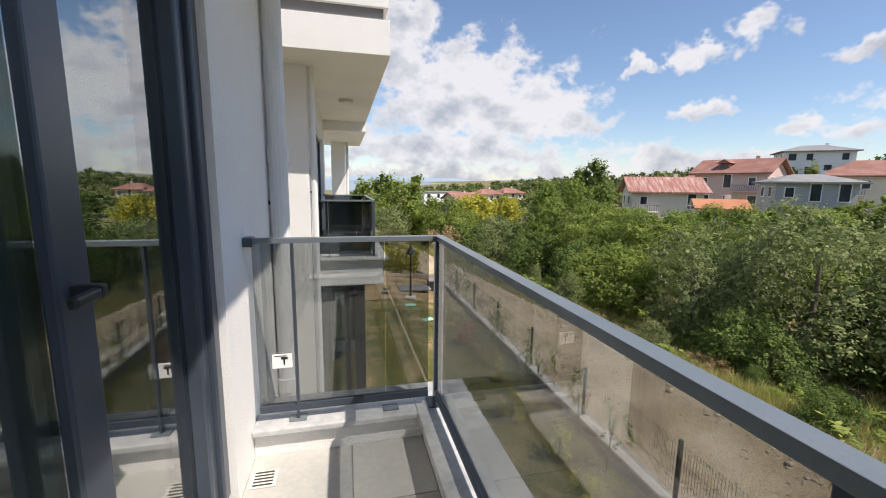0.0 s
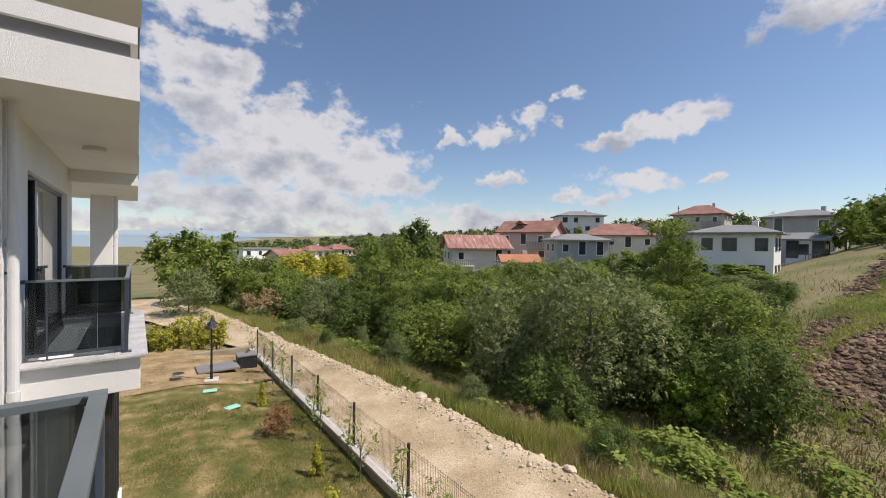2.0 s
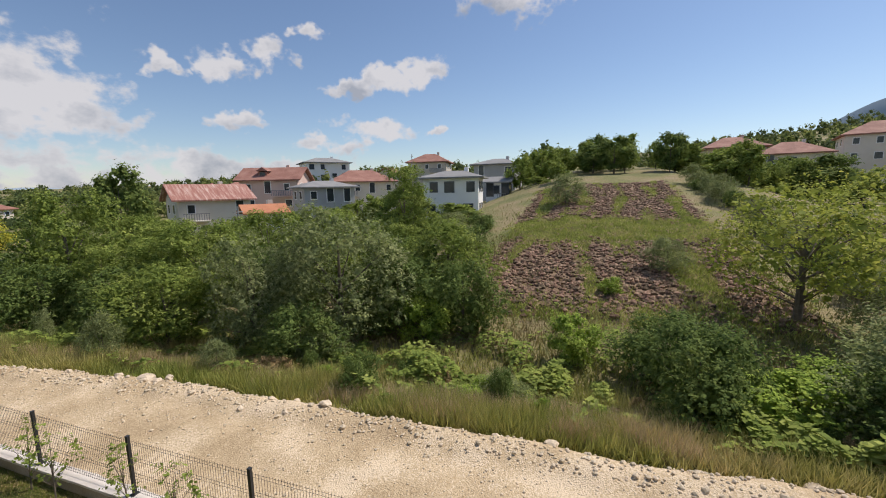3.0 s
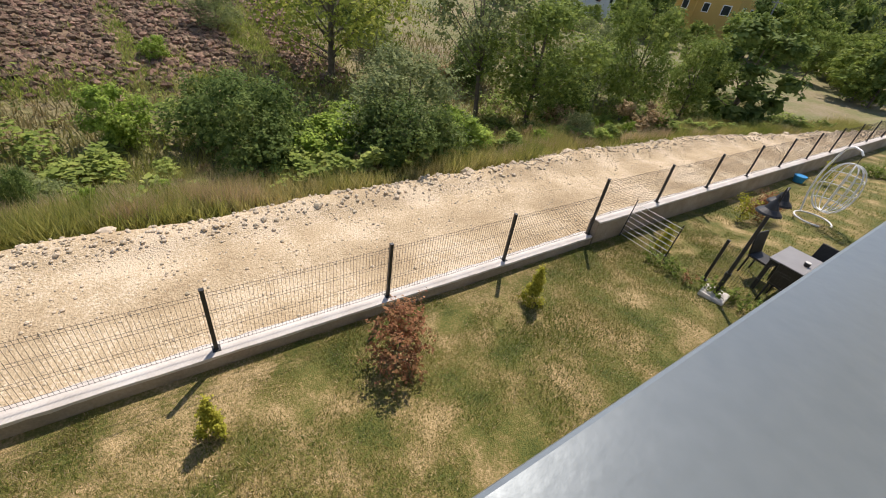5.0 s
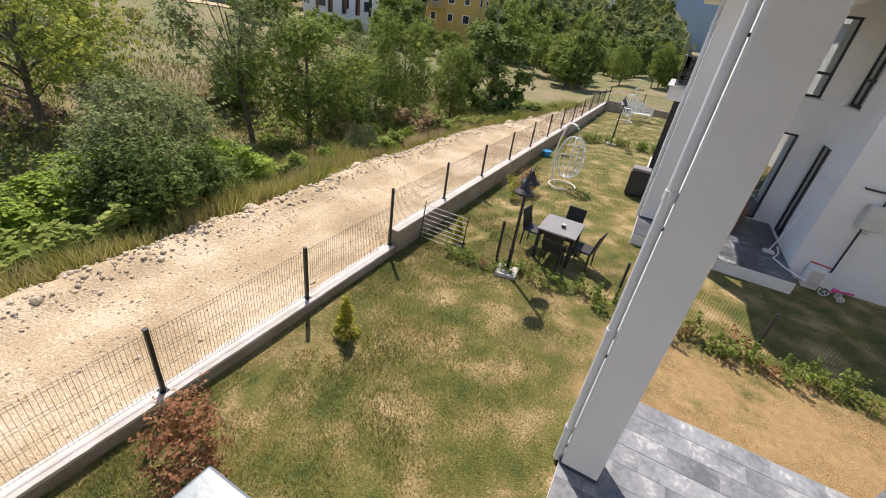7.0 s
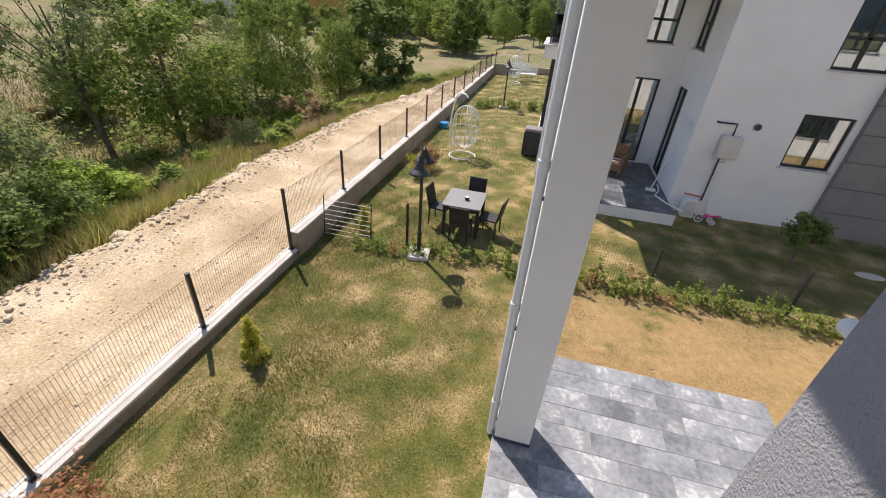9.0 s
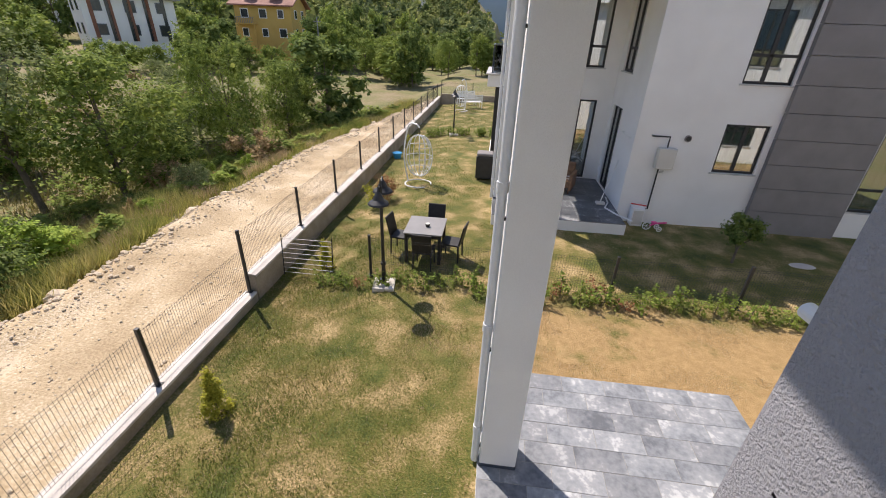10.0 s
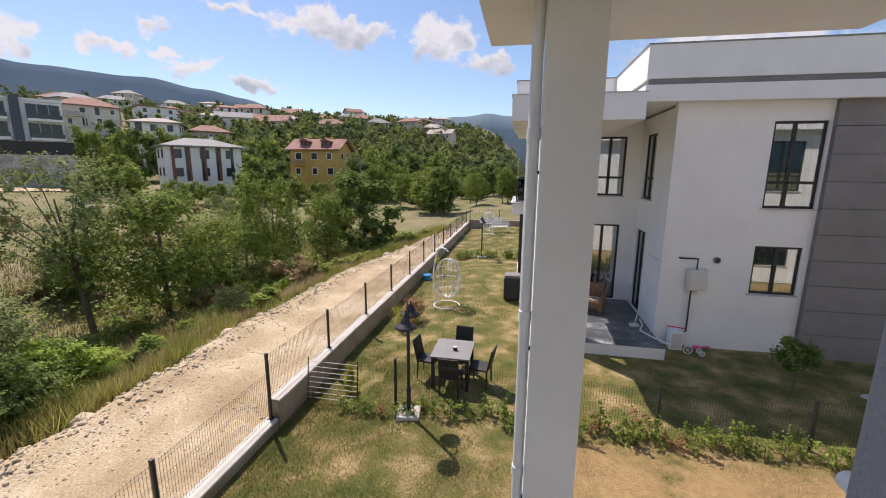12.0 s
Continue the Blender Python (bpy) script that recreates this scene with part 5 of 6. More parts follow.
def far_house(x, y, yaw, w, d, storeys, roof, wallm, roofm, zt=None, base=None, cols=3, label="", name="house", fine=True):
    """A small dwelling: walls, roof, windows each with a frame. zt: height of its highest point."""
    hw = storeys * 2.85
    rh = {"hip": d * .27, "gable": d * .30, "flat": .35, "low": d * .17}[roof]
    z0 = (zt - hw - rh) if zt is not None else (ground_z(x, y) - .3 if base is None else base)
    t = thing(name, (x, y, z0), label, "house", "houses on the slope")
    t.rotation_euler = (0, 0, radians(yaw))
    rnd = random.Random(int(abs(x * 31 + y * 17)))
    bm = B()
    box(bm, (-w / 2, -d / 2, -5), (w / 2, d / 2, hw))
    if roof == "gable":
        for sx in (-1, 1):
            q = [bm.verts.new(p) for p in ((sx * w / 2, -d / 2, hw), (sx * w / 2, d / 2, hw), (sx * w / 2, 0, hw + rh * .93), (sx * (w / 2 - .2), -d / 2, hw), (sx * (w / 2 - .2), d / 2, hw), (sx * (w / 2 - .2), 0, hw + rh * .93))]
            for ix in ((0, 1, 2), (5, 4, 3), (0, 2, 5, 3), (1, 4, 5, 2)):
                bm.faces.new([q[i] for i in ix])
    part("wall", bm, wallm, t)
    bm = B()
    o = .75
    if roof == "flat":
        box(bm, (-w / 2 - .4, -d / 2 - .4, hw), (w / 2 + .4, d / 2 + .4, hw + .35), .03)
    else:
        k = w / 2 + o if roof == "gable" else max(.3, w / 2 - d * .42)
        e = -.16
        lo = [bm.verts.new(p) for p in ((-w / 2 - o, -d / 2 - o, hw + e), (w / 2 + o, -d / 2 - o, hw + e), (w / 2 + o, d / 2 + o, hw + e), (-w / 2 - o, d / 2 + o, hw + e))]
        up = [bm.verts.new((p.co.x, p.co.y, hw + .04)) for p in lo]
        r1, r2 = bm.verts.new((-k, 0, hw + rh)), bm.verts.new((k, 0, hw + rh))
        if roof == "gable":
            u1, u2 = bm.verts.new((-k, 0, hw + rh - .2)), bm.verts.new((k, 0, hw + rh - .2))
            for ix in ((up[0], up[1], r2, r1), (up[2], up[3], r1, r2), (lo[1], lo[0], u1, u2), (lo[3], lo[2], u2, u1), (lo[0], lo[1], up[1], up[0]), (lo[2], lo[3], up[3], up[2]),
                       (lo[0], up[0], r1, u1), (up[3], lo[3], u1, r1), (up[1], lo[1], u2, r2), (lo[2], up[2], r2, u2)):
                bm.faces.new(ix)
        else:
            bm.faces.new(lo[::-1])
            for i in range(4):
                bm.faces.new((lo[i], lo[(i + 1) % 4], up[(i + 1) % 4], up[i]))
            bm.faces.new((up[0], up[1], r2, r1)); bm.faces.new((up[2], up[3], r1, r2)); bm.faces.new((up[1], up[2], r2)); bm.faces.new((up[3], up[0], r1))
    rf = part("roof", bm, roofm, t)
    if fine and roof != "flat":
        bm = B()
        box(bm, (w * .18, .4, hw + rh * .4), (w * .18 + .55, .95, hw + rh + .45), .02)
        part("chimney", bm, wallm, rf)
    fm = M["whitewall"] if wallm != M["whitewall"] else M["frame"]
    for sg in (-1, 1):
        for i in range(cols):
            for s in range(storeys):
                cx, cz = -w / 2 + w * (i + .5) / cols + rnd.uniform(-.2, .2), s * 2.85 + 1.6
                hw_, hh = rnd.choice(((.42, .55), (.55, .6), (.42, .55), (.5, 1.0)))
                if fine and rnd.random() < .12:
                    continue
                far_window(t, fm, (cx - hw_, cz - hh, sg * d / 2), (cx + hw_, cz + hh), "y", sg)
    if fine:
        for sg in (-1, 1):
            for s in range(storeys):
                for cy in (-d * .22, d * .22):
                    far_window(t, fm, (cy - .45, s * 2.85 + 1.05, sg * w / 2), (cy + .45, s * 2.85 + 2.2), "x", sg)
        if roof == "low" or storeys < 2:
            return t
        bal = thing("balcony")
        bal.parent = t
        bx0, bx1 = (-w * .46, -w * .12) if rnd.random() < .5 else (w * .08, w * .46)
        bm = B()
        box(bm, (bx0, -d / 2 - 1.2, 2.75), (bx1, -d / 2, 2.93), .02)
        part("slab", bm, wallm, bal)
        for px in (bx0 + .1, bx1 - .1):
            bm = B()
            box(bm, (px - .1, -d / 2 - 1.15, -1.0), (px + .1, -d / 2 - .95, 2.75), .01)
            part("column", bm, wallm, bal)
        for px in np.arange(bx0 + .05, bx1, .3):
            bm = B()
            box(bm, (px - .03, -d / 2 - 1.17, 2.93), (px + .03, -d / 2 - 1.11, 3.8))
            part("baluster", bm, M["roofgrey"], bal)
        bm = B()
        box(bm, (bx0, -d / 2 - 1.2, 3.8), (bx1, -d / 2 - 1.08, 3.88))
        part("handrail", bm, M["roofgrey"], bal)
    return t


def apartment_block(x, y, yaw, w, d, zt, label):
    """White and grey modern block: recessed dark glazing, glass balconies on each storey and a dark stair tower."""
    hw = 3 * 3.1
    t = thing("apartment_block", (x, y, zt - hw - .5), label, "apartment block")
    t.rotation_euler = (0, 0, radians(yaw))

    def slab(nm, lo, hi, m, parent=t, lab=""):
        bm = B()
        box(bm, lo, hi, .02)
        return part(nm, bm, m, parent, lab)
    slab("wall", (-w / 2, -d / 2, -5), (w / 2, d / 2, hw), M["whitewall"])
    slab("roof", (-w / 2 - .2, -d / 2 - .2, hw), (w / 2 + .2, d / 2 + .2, hw + .45), M["whitewall"])
    slab("stair_tower", (-w * .05, -d / 2 - .9, -4), (w * .05, -d / 2 + .3, hw + .7), M["frame"], t, "dark stair tower")
    for s in range(3):
        z = s * 3.1
        for a, b in ((-w * .48, -w * .09), (w * .11, w * .48)):
            bal = thing("balcony")
            bal.parent = t
            slab("slab", (a, -d / 2 - 1.3, z - .1), (b, -d / 2, z + .32), M["whitewall"], bal)
            slab("balustrade", (a, -d / 2 - 1.3, z + .32), (b, -d / 2 - 1.24, z + 1.0), M["darkglass"], bal, "dark glass balustrade")
            n = 3
            for i in range(n):
                u0, u1 = a + (b - a) * (i + .12) / n, a + (b - a) * (i + .88) / n
                far_window(t, M["frame"], (u0, z + .35, -d / 2), (u1, z + 2.6), "y", -1)
        for sg in (-1, 1):
            for cy in (-d * .25, d * .2):
                far_window(t, M["frame"], (cy - .7, z + .9, sg * w / 2), (cy + .7, z + 2.5), "x", sg)
    return t


def at(az, r):
    return r * math.sin(radians(az)), r * math.cos(radians(az))


def face(az):
    """Yaw that turns a house's balcony front to the garden side."""
    return -az


for az, r, w, d, st, roof, wm, rm, zt, yaw_, lab in (
        (41.3, 71, 9.4, 7.5, 2, "gable", "creamwall", "rustroof", 6.3, 14, "cream two-storey house with weathered red metal roof"),
        (49.0, 84, 10.2, 8, 2, "gable", "rosecream", "ranch", 9.5, -20, "rose and cream house with red tiled roof and dormer"),
        (54.7, 70, 8, 6, 1, "low", "greywall", "roofgrey", 6.6, 20, "low house with dark grey roof"),
        (47.3, 56, 3.9, 3.4, 1, "gable", "creamwall", "orangeroof", 3.5, 12, "small shed with orange tiled roof"),
        (54.9, 125, 12, 9, 2, "low", "whitewall", "roofgrey", 14.5, 14, "white house with dark grey roof on the ridge"),
        (59.6, 90, 12.4, 9, 2, "hip", "creamwall", "ranch", 9.2, 10, "pale house with broad red roof"),
        (41.0, 120, 10, 8, 2, "hip", "redwall", "ranch", 7.2, 30, "rose house with red roof among trees"),
        (44.8, 135, 10, 8, 2, "hip", "pinkwall", "ranch", 8.2, 20, "beige house with red roof among trees"),
        (63.6, 120, 8, 9, 2, "gable", "creamwall", "ranch", 11.2, 70, "red-roofed house behind the row"),
        (69.0, 118, 10.5, 9, 2, "hip", "pinkwall", "ranch", 14.8, -12, "red hip-roofed house on the ridge"),
        (72.2, 57, 7.2, 5.5, 2, "low", "whitewall", "roofgrey", 7.3, -10, "new white cubic house with tall dark windows"),
        (78.2, 86, 8.2, 7, 2, "low", "greywall", "roofgrey", 10.8, -14, "grey house with shallow roof beside the field"),
        (78.2, 70, 3.6, 3, 2, "gable", "whitewall", "roofgrey", 6.8, -10, "narrow white annexe beside the cubic house"),
        (16.0, 120, 8, 6, 1, "gable", "pinkwall", "ranch", 2.6, 36, "distant low house with orange roof"),
        (19.5, 135, 8, 6, 2, "hip", "whitewall", "ranch", 3.6, 36, "distant white house with orange roof"),
        (12.5, 150, 16, 9, 1, "flat", "whitewall", "roofgrey", 2.4, 36, "distant pale low building"),
        (22.5, 150, 8.5, 6.5, 2, "hip", "pinkwall", "ranch", 4.0, 36, "distant house with red roof in the valley"),
        (8.0, 170, 9, 7, 2, "hip", "redwall", "ranch", 3.0, 36, "distant red-roofed house in the valley"),
        (104.9, 112, 10.5, 9, 2, "hip", "rosecream", "ranch", 14.9, 14, "rose house with red hip roof above the field"),
        (110.0, 108, 10.5, 9, 1, "hip", "creamwall", "ranch", 12.8, 10, "low red-roofed house above the field"),
        (116.9, 118, 13.0, 10, 2, "hip", "creamwall", "ranch", 16.4, 10, "large pale house with red roof on the hill"),
        (135.5, 118, 9, 7, 2, "low", "whitewall", "roofpink", 15.5, -10, "white house with pale low roof on the hill"),
        (140.3, 128, 8.6, 6.5, 1, "hip", "pinkwall", "ranch", 15.3, 10, "low house with red roof on the hill"),
        (139.3, 84, 11, 8.5, 2, "low", "whitewall", "roofgrey", 9.4, 12, "villa with grey hip roof and brown wall panels"),
        (153.1, 90, 9.6, 7.5, 2, "gable", "yellow", "ranch", 10.4, -22, "bright yellow house with red roof and dormers"),
        (129.5, 150, 12, 9, 2, "hip", "creamwall", "ranch", 22.5, 10, "cream house with red roof high on the hill")):
    x, y = at(az, r)
    hs = far_house(x, y, face(az) + yaw_, w, d, st, roof, M[wm], M[rm], zt=zt, cols=4 if w > 11 else 3, label=lab)
    if "brown" in lab:
        for px in (-.30, -.10, .10, .30):
            for pw in (-1, 1):
                bm_ = B(); box(bm_, (w * px + pw * .95 - .22 - .25, -d / 2 - .1, .2), (w * px + pw * .95 + .22 - .25, -d / 2 + .02, 5.6), .01)
                part("wall_panel", bm_, M["brownpanel"] if pw < 0 else M["darkglass"], hs, "brown wood panel" if pw < 0 else "dark panel")
    if "dormer" in lab:
        for px in ((-.24, .2) if "yellow" in lab else (-.12,)):
            dm = thing("dormer")
            dm.parent = hs
            bm_ = B(); box(bm_, (w * px - .8, -d / 2 + .9, 5.8), (w * px + .8, -.6, 7.2))
            part("cheek", bm_, M["ranch"], dm)
            bm_ = B()
            q_ = [bm_.verts.new(p) for p in ((w * px - 1.1, -d / 2 + .6, 7.3), (w * px + 1.1, -d / 2 + .6, 7.3), (w * px, -d / 2 + .6, 8.0), (w * px - 1.1, -.3, 7.3), (w * px + 1.1, -.3, 7.3), (w * px, -.3, 8.0))]
            for ix in ((0, 1, 2), (5, 4, 3), (0, 2, 5, 3), (1, 4, 5, 2), (0, 3, 4, 1)):
                bm_.faces.new([q_[i] for i in ix])
            part("dormer_roof", bm_, M["ranch"], dm)
            bm_ = B(); box(bm_, (w * px - .5, -d / 2 + .84, 6.25), (w * px + .5, -d / 2 + .92, 7.1), .01)
            part("pane", bm_, M["darkglass"], dm)
apartment_block(*at(124.2, 104), -124.2 + 6, 11.5, 10, 15.6, "white and grey modern apartment block with dark glass balconies")
for i in range(46):
    az = rnd_.uniform(127, 169)
    r = rnd_.uniform(190, 330)
    x, y = at(az, r)
    far_house(x, y, face(az) + rnd_.uniform(-30, 30), rnd_.uniform(9, 15), rnd_.uniform(8, 11), rnd_.choice((2, 2, 3)), rnd_.choice(("hip", "hip", "gable", "low", "flat")), M[rnd_.choice(("creamwall", "whitewall", "pinkwall"))], M[rnd_.choice(("ranch", "ranch", "roofpink", "roofgrey"))], base=ground_z(x, y) - .5, cols=3,
              label="distant pale hillside house among the trees", fine=False)


def pole(az, r, h):
    x, y = at(az, r)
    t = thing("utility_pole", (x, y, ground_z(x, y)), "thin grey utility pole with cross arm", "pole", "utility poles")
    bm = B(); tube(bm, (0, 0, -.5), (0, 0, h), .12, .08, 8)
    part("mast", bm, M["roofgrey"], t)
    bm = B(); box(bm, (-.6, -.04, h - .6), (.6, .04, h - .5), .01)
    part("cross_arm", bm, M["roofgrey"], t)


for az_, r_, h_ in ((44.5, 46, 5.0), (66.5, 100, 12), (121.5, 70, 6.5), (158, 70, 7)):
    pole(az_, r_, h_)
bm_ = B()
box(bm_, (-7.8, -.5, -4), (7.8, .5, 1.8), .05)
rw = solo("retaining_wall", bm_, M["masonry"], "long grey stone retaining wall below the apartments", "wall", kind="structure")
rw.matrix_basis = pose(*at(123.2, 84), 4.4, 0, 0, -123.2 + 4)
bm_ = B()
box(bm_, (-7.8, -.05, 1.8), (7.8, .05, 3.7), .02)
rs = solo("screen_fence", bm_, M["dark"], "dark screen fence on the retaining wall", "fence", kind="structure")
rs.matrix_basis = rw.matrix_basis.copy()


def hill_track():
    """Pale dirt track that climbs along the foot of the retaining wall."""
    v, n = [], 40
    for i in range(n + 1):
        az = 115.5 + 15 * i / n
        for k in range(5):
            r = 75.5 - .25 * abs(az - 121) + 5.0 * k / 4 + .5 * noise.noise((az * .4, k, 0))
            x, y = at(az, r)
            v.append((x, y, ground_z(x, y) + .12))
    raw("track", v, [(5 * i + k, 5 * i + k + 1, 5 * i + k + 6, 5 * i + k + 5) for i in range(n) for k in range(4)], M["road"], label="pale dirt track below the stone wall", category="track", kind="structure")


hill_track()

# ---- paving ----


def tiles(label, name, x0, x1, y0, y1, z, tx, ty, material, offset=True, piece="tile"):
    p = thing(name, ((x0 + x1) / 2, (y0 + y1) / 2, z), label, "paving", kind="structure")
    bm = B()
    box(bm, (x0 - (x0 + x1) / 2, y0 - (y0 + y1) / 2, -.02), (x1 - (x0 + x1) / 2, y1 - (y0 + y1) / 2, -.004))
    part("bed", bm, M["joint"], p)
    cache, row, y = {}, 0, y0
    rnd = random.Random(7)
    while y < y1 - .02:
        yb = min(y + ty, y1)
        x = x0 - (tx * .5 if offset and row % 2 else 0)
        while x < x1 - .02:
            a, b = max(x, x0), min(x + tx, x1)
            if b - a > .03:
                key = (round(b - a, 3), round(yb - y, 3))
                if key not in cache:
                    bm = B()
                    box(bm, (-(b - a) / 2 + .003, -(yb - y) / 2 + .003, -.015), ((b - a) / 2 - .003, (yb - y) / 2 - .003, .0), .002)
                    cache[key] = mesh_of(piece, bm, material)
                ob = new(piece, cache[key])
                ob.parent = p
                ob.location = ((a + b) / 2 - (x0 + x1) / 2, (y + yb) / 2 - (y0 + y1) / 2, rnd.uniform(0, .0025))
            x += tx
        y = yb
        row += 1
    return p


tiles("grey veined slate tiles on the ground terrace", "terrace_paving", -3.5, .07, -6.29, -2.29, .10, .6, .3, M["slate"])
tiles("dark slate tiles on the raised terrace", "terrace_paving", -3.48, .07, -15.97, -11.98, .30, .6, .6, M["slate_dark"], False)
tiles("large pale grey tiles on the balcony floor", "balcony_floor", -.47, .34, -1.14, 1.96, 3.34, .45, .9, M["tile"], False)
drain = thing("floor_drain", (-.40, 1.79, 3.342), "small square grey floor drain grate", "drain")
bm_ = B(); box(bm_, (-.055, -.055, 0), (.055, .055, .004), .001)
part("plate", bm_, M["cream"], drain)
for i in range(5):
    bm_ = B(); box(bm_, (-.04, -.04 + i * .02 - .004, .004), (.04, -.04 + i * .02 + .004, .0055))
    part("slot", bm_, M["dark"], drain)

# ---- garden things ----


def street_lamp():
    t = thing("garden_lamp", (0, 0, 0), "black garden lamp post with two bell shades", "lamp", "garden lamps")
    bm = B(); box(bm, (-.22, -.22, -.1), (.22, .22, .05), .02)
    part("footing", bm, M["cement"], t, "pale concrete footing")
    bm = B(); tube(bm, (0, 0, .04), (0, 0, .5), .05, .038, 12); tube(bm, (0, 0, .5), (0, 0, 2.1), .034, .03, 12); tube(bm, (0, 0, .48), (0, 0, .54), .055, n=12)
    tube(bm, (0, 0, 2.1), (0, 0, 2.28), .028, .006, 10)
    part("post", bm, M["dark"], t)
    for s in (-1, 1):
        bm = B()
        path_tube(bm, [(0, s * .02, 1.98), (0, s * .16, 2.16), (0, s * .30, 2.2), (0, s * .33, 2.12)], .016)
        arm = part("arm", bm, M["dark"], t)
        bm = B()
        for z, r, z2, r2 in ((1.90, .19, 1.93, .175), (1.93, .175, 1.99, .10), (1.99, .10, 2.07, .065), (2.07, .065, 2.13, .03)):
            tube(bm, (0, s * .33, z), (0, s * .33, z2), r, r2, 20, caps=False)
        shade = part("shade", bm, M["dark"], t)
        bm = B()
        bmesh.ops.create_uvsphere(bm, u_segments=12, v_segments=8, radius=.06, matrix=Matrix.Translation((0, s * .33, 1.95)))
        part("bulb", bm, M["whitemetal"], shade, smooth=True)
    return t


lamp = street_lamp()
lamp.matrix_basis = pose(2.17, -8.45, 0, 0, 0, 8)
copy_thing(lamp, pose(2.62, 16.6, -.05, 0, 0, -12))
copy_thing(lamp, pose(2.27, -23.3, 0, 0, 0, 10))


def garden_table():
    t = thing("garden_table", (1.55, -9.92, 0), "dark rattan garden table with grey top", "table")
    bm = B(); box(bm, (-.43, -.49, .715), (.43, .49, .75), .008)
    part("tabletop", bm, M["tabletop"], t)
    bm = B()
    for lo, hi in (((-.40, -.46), (.40, -.42)), ((-.40, .42), (.40, .46)), ((-.40, -.42), (-.36, .42)), ((.36, -.42), (.40, .42))):
        box(bm, (*lo, .63), (*hi, .714), .004)
    part("apron", bm, M["rattan"], t)
    for x in (-.37, .37):
        for y in (-.43, .43):
            bm = B(); box(bm, (x - .035, y - .035, 0), (x + .035, y + .035, .714), .006)
            part("leg", bm, M["rattan"], t)


garden_table()
cup = thing("ashtray", (1.5, -9.85, .75), "small dark pot on the garden table", "pot")
bm_ = B(); tube(bm_, (0, 0, 0), (0, 0, .07), .045, .055, 14)
part("pot", bm_, M["rattan"], cup)
bm_ = B(); tube(bm_, (0, 0, .068), (0, 0, .08), .05, .05, 14)
part("rim", bm_, M["cream"], cup)


def garden_chair():
    t = thing("garden_chair", (0, 0, 0), "dark woven rattan garden chair with high back", "chair", "chairs round the garden table")
    bm = B(); box(bm, (-.22, -.22, .40), (.22, .22, .45), .015)
    part("seat", bm, M["rattan"], t)
    bm = B()
    box(bm, (-.215, .19, .45), (.215, .225, .90), .012)
    for w in bm.verts:
        w.co.y += (w.co.z - .45) * .22
    part("backrest", bm, M["rattan"], t)
    for x in (-.19, .19):
        for y in (-.19, .19):
            bm = B(); tube(bm, (x * 1.05, y * 1.08, 0), (x, y, .41), .016, .022, 8)
            part("leg", bm, M["rattan"], t)
    return t


ch = garden_chair()
ch.matrix_basis = pose(2.13, -10.0, 0, 0, 0, -98)
for x, y, r in ((.93, -9.85, 80), (1.45, -10.62, 176), (1.5, -9.36, -3)):
    copy_thing(ch, pose(x, y, 0, 0, 0, r))


def egg_chair():
    t = thing("hanging_chair", (0, 0, 0), "white wire egg-shaped hanging chair on a curved stand", "swing chair", "hanging chairs")
    bm = B()
    ring = [(math.cos(a) * .42 - .05, math.sin(a) * .42, .03) for a in np.linspace(.4, 5.9, 18)]
    path_tube(bm, ring, .022)
    part("base", bm, M["whitemetal"], t)
    bm = B()
    arc = [(-.47 - .17 * math.sin(a), 0, .03 + 1.72 * (a / math.pi)) for a in np.linspace(0, math.pi, 12)]
    arc += [(-.42, 0, 1.83), (-.28, 0, 1.9), (-.10, 0, 1.88), (0, 0, 1.8)]
    path_tube(bm, arc, .024)
    part("stand", bm, M["whitemetal"], t)
    bm = B(); path_tube(bm, [(0, 0, 1.8), (0, 0, 1.58)], .007)
    part("chain", bm, M["dark"], t)
    for k in range(14):
        a = 2 * math.pi * k / 14
        if abs(a - math.pi * 1.5) < .5:
            continue
        bm = B()
        path_tube(bm, [(.43 * math.sin(q) ** .8 * math.cos(a), .40 * math.sin(q) ** .8 * math.sin(a), .94 - .64 * math.cos(q)) for q in np.linspace(.02, math.pi - .02, 11)], .013, 5)
        part("wire", bm, M["whitemetal"], t)
    for z, r in ((.55, .36), (.92, .425), (1.25, .37)):
        bm = B()
        path_tube(bm, [(r * math.cos(a), r * .93 * math.sin(a), z) for a in np.linspace(-1.0, 4.1, 20)], .013, 5)
        part("hoop", bm, M["whitemetal"], t)
    return t


egg = egg_chair()
egg.matrix_basis = pose(2.62, -15.05, -.06, 0, 0, 150) @ Matrix.Scale(1.08, 4)
copy_thing(egg, pose(2.6, -31.2, -.05, 0, 0, 60))


def bench(x, y, yaw):
    t = thing("garden_bench", (x, y, 0), "white metal garden bench in a further garden", "bench", "white garden seats")
    t.rotation_euler = (0, 0, radians(yaw))
    for k in range(5):
        bm = B(); box(bm, (-.7, -.25 + k * .1, .42), (.7, -.18 + k * .1, .445), .004)
        part("slat", bm, M["whitemetal"], t)
    for k in range(4):
        bm = B(); box(bm, (-.7, .27 + k * .012, .52 + k * .11), (.7, .29 + k * .012, .6 + k * .11), .004)
        part("slat", bm, M["whitemetal"], t)
    for sx in (-.66, .66):
        bm = B(); path_tube(bm, [(sx, -.25, 0), (sx, -.25, .62), (sx, .26, .62)], .018); tube(bm, (sx, .26, 0), (sx, .31, .95), .018)
        part("leg", bm, M["whitemetal"], t)


